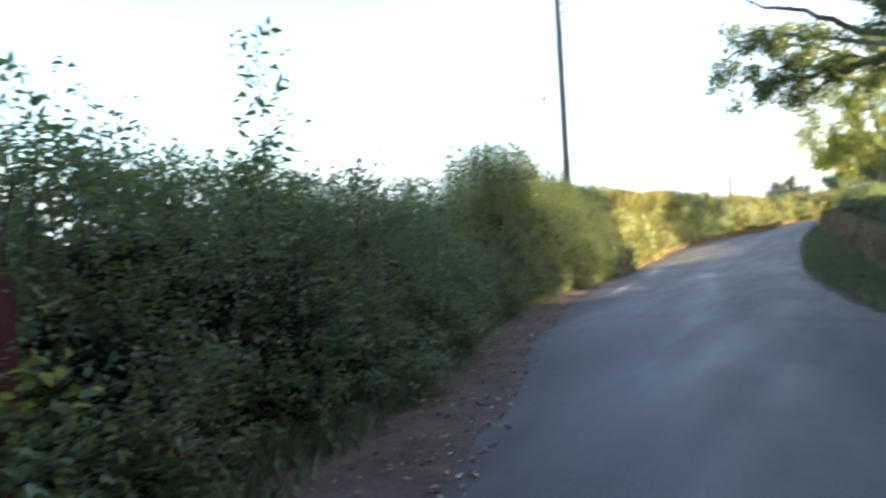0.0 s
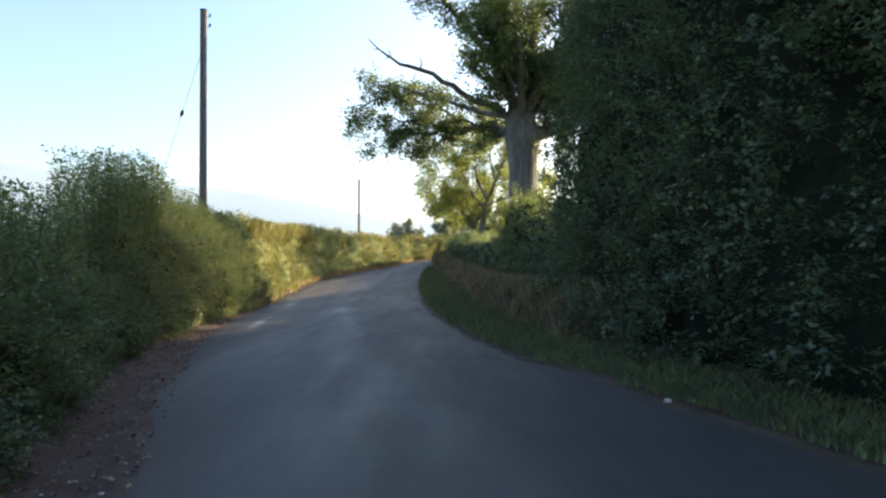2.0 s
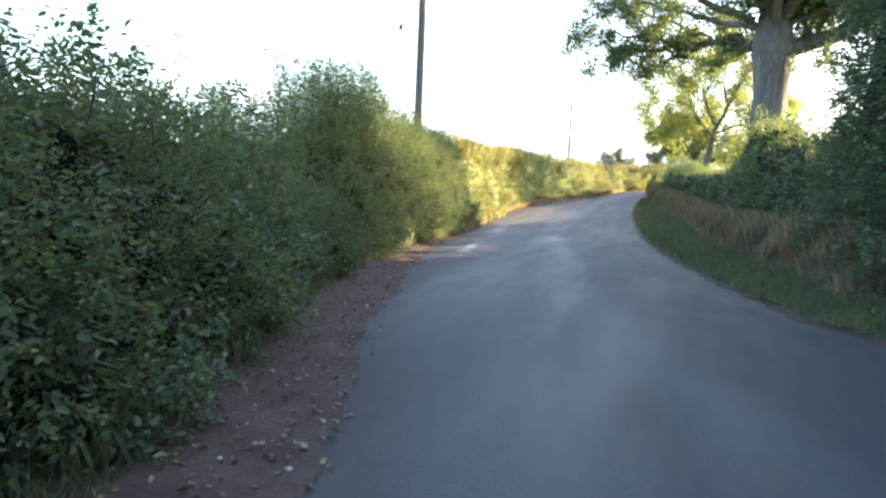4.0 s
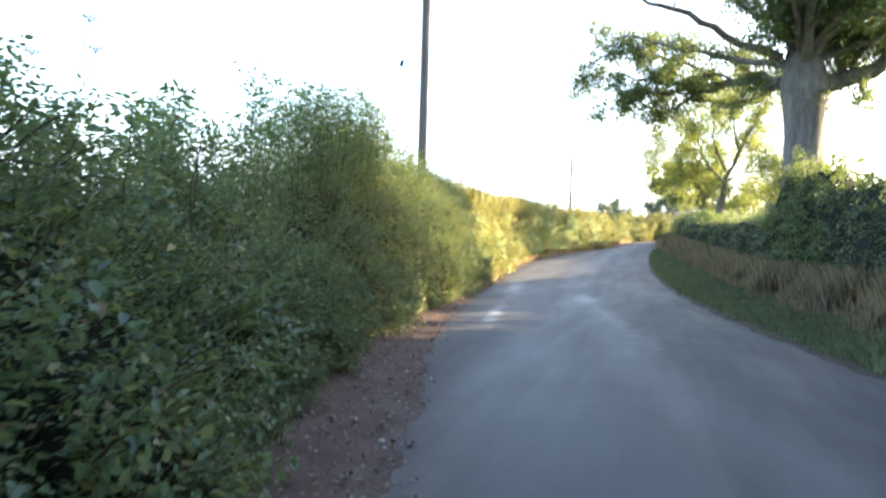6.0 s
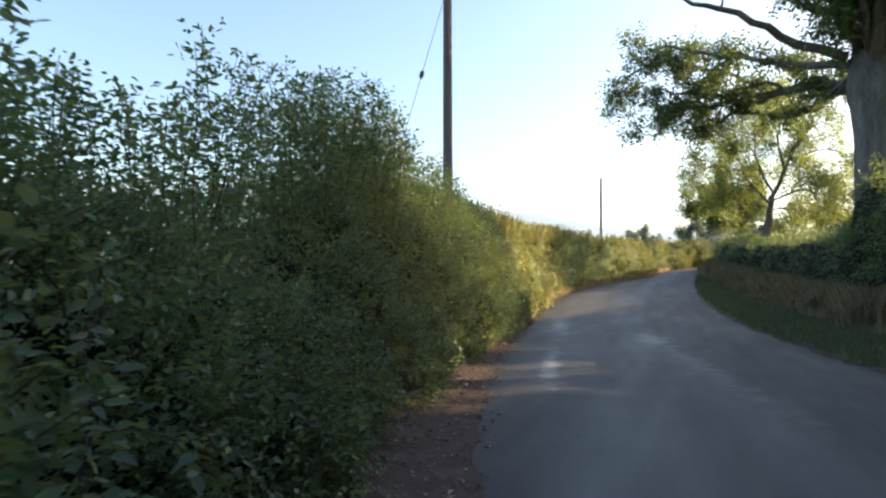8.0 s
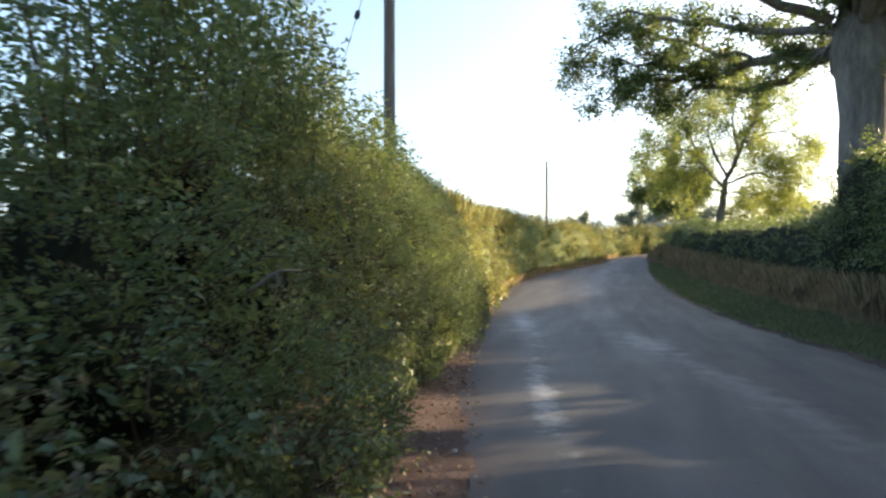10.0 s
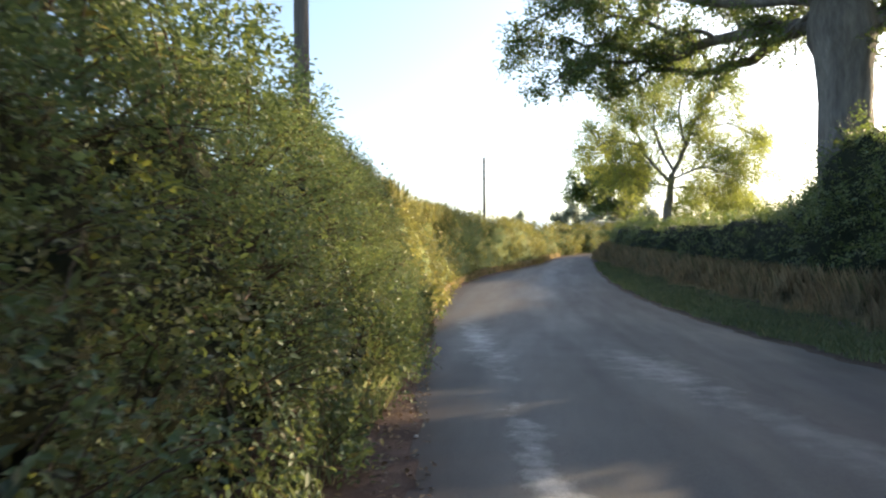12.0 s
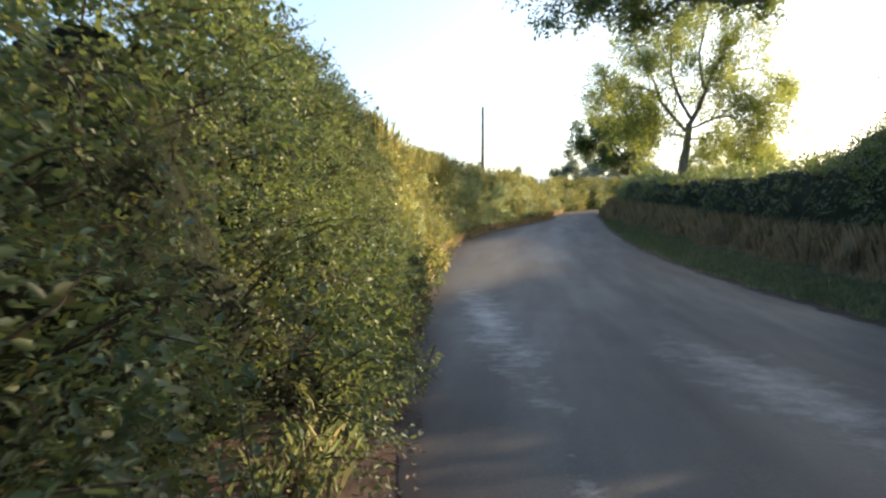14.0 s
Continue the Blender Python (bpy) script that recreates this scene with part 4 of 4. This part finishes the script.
utility_pole(4.56, 140, 15.33, 0.14, 0.1, "faint wooden pole far along the lane", (0, 0), False)
wire = thing("stay_wire", -11.6, 24.4, 0, "thin steel stay wire with a dark insulator", "stay wire")
a0, a1 = np.array([0, 0, 0.0]), np.array([2.3, 1.4, 9.6])
V, F = tubes([[a0, (a0 + a1) / 2, a1]], [[0.008] * 3], 5)
part_np("wire", V, F, mat_iron, wire)
c0 = a0 + (a1 - a0) * 0.72
dd = unit(a1 - a0)
V, F = tubes([[c0, c0 + dd * 0.05, c0 + dd * 0.2, c0 + dd * 0.25]], [[0.01, 0.06, 0.06, 0.01]], 8)
part_np("stay_insulator", V, F, mat_iron, wire)

# ---- far barn and hills ----
bz = float(height(100))
barn = thing("barn", 4.2, 100, bz, "pale grey-roofed barn half hidden behind the trees", "barn")
bm = bmesh.new()
bmesh.ops.create_cube(bm, size=1, matrix=Matrix.Translation((0, 0, 1.1)) @ Matrix.Diagonal((6, 9, 2.2, 1)))
part("wall", bm, mat_wall, barn)
bm = bmesh.new()
prof = [(-3.3, 2.15), (0, 3.7), (3.3, 2.15), (3.3, 2.3), (0, 3.86), (-3.3, 2.3)]
va = [bm.verts.new((px, -4.8, pz)) for px, pz in prof]
vb = [bm.verts.new((px, 4.8, pz)) for px, pz in prof]
for q in range(6):
    bm.faces.new((va[q], va[(q + 1) % 6], vb[(q + 1) % 6], vb[q]))
for vs in (va, vb):
    bm.faces.new((vs[0], vs[1], vs[4], vs[5]))
    bm.faces.new((vs[1], vs[2], vs[3], vs[4]))
bmesh.ops.recalc_face_normals(bm, faces=bm.faces)
part("roof", bm, mat_roof, barn)

az = np.radians(np.linspace(-120, 120, 161))
elev = np.interp(np.degrees(az), [-120, -60, -35, -15, -5, 5, 18, 40, 120], [4, 6, 7.0, 6.3, 4.0, 3.0, 2.6, 2.4, 2.4])
elev = elev + 0.25 * np.sin(az * 9 + 1) + 0.1 * np.sin(az * 31)
rings = []
for q, f in enumerate((0.0, 0.35, 0.7, 0.9, 1.0)):
    d = 900 + 700 * f
    rings.append(np.stack([np.sin(az) * d, np.cos(az) * d, 1600 * np.tan(np.radians(elev)) * math.sin(f * math.pi / 2)], 1))
HV = np.concatenate(rings)
i, j = np.meshgrid(np.arange(4), np.arange(160), indexing="ij")
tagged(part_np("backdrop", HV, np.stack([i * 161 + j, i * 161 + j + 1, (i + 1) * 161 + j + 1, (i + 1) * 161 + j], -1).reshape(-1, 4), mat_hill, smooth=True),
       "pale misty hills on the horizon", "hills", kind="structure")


# ---- grass ----
def blades(name, label, category, n, u0, u1, xa, xb, h0, h1, width, mat, base, lift=0.0, lean=0.35, power=1.0, grow=0.0):
    u = u0 + (u1 - u0) * rnd(n) ** power
    f = rnd(n)
    x = xa(u) * (1 - f) + xb(u) * f
    X, Y = plan(x, u)
    Z = height(Y) + lift
    h = (h0 + (h1 - h0) * rnd(n) ** 1.5) * (1 - grow + grow * np.clip(f * 1.5 + 0.25 * np.sin(u * 2.1) + 0.2 * np.sin(u * 5.3), 0, 1))
    a = rnd(n) * 6.28
    d = np.stack([np.cos(a), np.sin(a), 0 * a], 1)
    s = np.stack([-np.sin(a), np.cos(a), 0 * a], 1) * (width * (0.6 + 0.8 * rnd(n)))[:, None]
    P = np.stack([X, Y, Z], 1)
    ln = (lean * (0.3 + rnd(n)))[:, None] * h[:, None]
    mid = P + d * ln * 0.35 + np.array([0, 0, 1.0]) * h[:, None] * 0.6
    tip = P + d * ln + np.array([0, 0, 1.0]) * h[:, None]
    V = np.stack([P - s, P + s, mid + s * 0.7, tip, mid - s * 0.7], 1).reshape(-1, 3)
    F = np.arange(n)[:, None] * 5 + np.array([[0, 1, 2, 3, 4]])
    ob = part_np(name, at_base(V, *base), F, mat)
    ob.location = base
    return tagged(ob, label, category, kind="stuff")


blades("verge_grass", "short green grass along the road edge", "grass", 60000, -3, 56, lambda u: edge_r(u) + 0.13 + 0.05 * np.sin(u * 2.7), lambda u: grass_r(u) + 0.35, 0.06, 0.22, 0.007, mat_grass, (1, 20, 0.1), 0.03, 0.6, 1.3)
blades("dry_grass", "tall straw-coloured dry grass before the hedge", "grass", 76000, 13, 66, lambda u: grass_r(u) - 0.1 + 0.22 * np.sin(u * 1.3) + 0.16 * np.sin(u * 3.1), lambda u: hedge_r(np.maximum(u, 14)) + 0.3, 0.2, 1.2, 0.005, mat_straw, (2, 30, 0.2), 0.1, 0.3, 1.0, 0.9)
blades("foot_grass", "thin grass and weeds at the hedge foot", "grass", 9000, -3, 60, lambda u: hedge_l(u) - 0.3, lambda u: hedge_l(u) + 0.18, 0.05, 0.28, 0.006, mat_grass, (-5, 10, 0), 0, 0.6)
blades("bank_straw", "sunlit dry grass at the foot of the far hedge", "grass", 12000, 25, 66, lambda u: hedge_l(u) - 0.2, lambda u: hedge_l(u) + 0.3, 0.06, 0.38, 0.007, mat_straw, (-8, 40, 0.4), 0, 0.5)

blades("hedge_top_grass", "pale reed-like shoots standing out of the far hedge top", "grass", 3200, 30.5, 47, lambda u: hedge_l(u) - 1.9, lambda u: hedge_l(u) - 0.6, 0.45, 1.05, 0.012, mat_far_hedge, (-9.5, 38, 2.8), 2.75, 0.25)

# fallen leaves
n = 5000
u = -2 + 36 * rnd(n)
f = rnd(n) ** 1.7
x = hedge_l(u) - 0.1 + f * (road_l(u) + 0.15 - hedge_l(u) + 0.1)
X, Y = plan(x, u)
a = rnd(n) * 6.28
LV, LF = leaves(np.stack([X, Y, height(Y) + 0.012 + 0.01 * rnd(n)], 1), np.stack([np.cos(a), np.sin(a), 0.2 * rng.normal(size=n)], 1), np.tile([0, 0, 1.0], (n, 1)) + 0.35 * rng.normal(size=(n, 3)), 0.03 + 0.035 * rnd(n), 0.02 + 0.02 * rnd(n))
lit = part_np("leaf_litter", at_base(LV, -4, 8, 0), LF, mat_litter)
lit.location = (-4, 8, 0)
tagged(lit, "brown fallen leaves scattered on the earth shoulder", "leaf litter", kind="stuff")


# ---- stones ----
def stone(x, y, r, mat, label):
    bm = bmesh.new()
    bmesh.ops.create_icosphere(bm, subdivisions=2, radius=r)
    for v_ in bm.verts:
        v_.co *= 1 + 0.25 * noise.noise(v_.co * (1.6 / r) + Vector((x, y, 0)))
        v_.co.z *= 0.6
    ob = part("stone", bm, mat)
    ob.location = (x, y, float(height(y)) + r * 0.4)
    return tagged(ob, label, "stone", "loose stones")


stone(1.89, 8.0, 0.045, mat_stone, "small pale stone at the road edge")
for q in range(40):
    u = rng.uniform(1, 22)
    f = rng.random()
    x = float(hedge_l(u)) * (1 - f) + float(road_l(u) + 0.1) * f
    stone(x, u, rng.uniform(0.008, 0.022), mat_stone, "small pale stone on the earth shoulder")
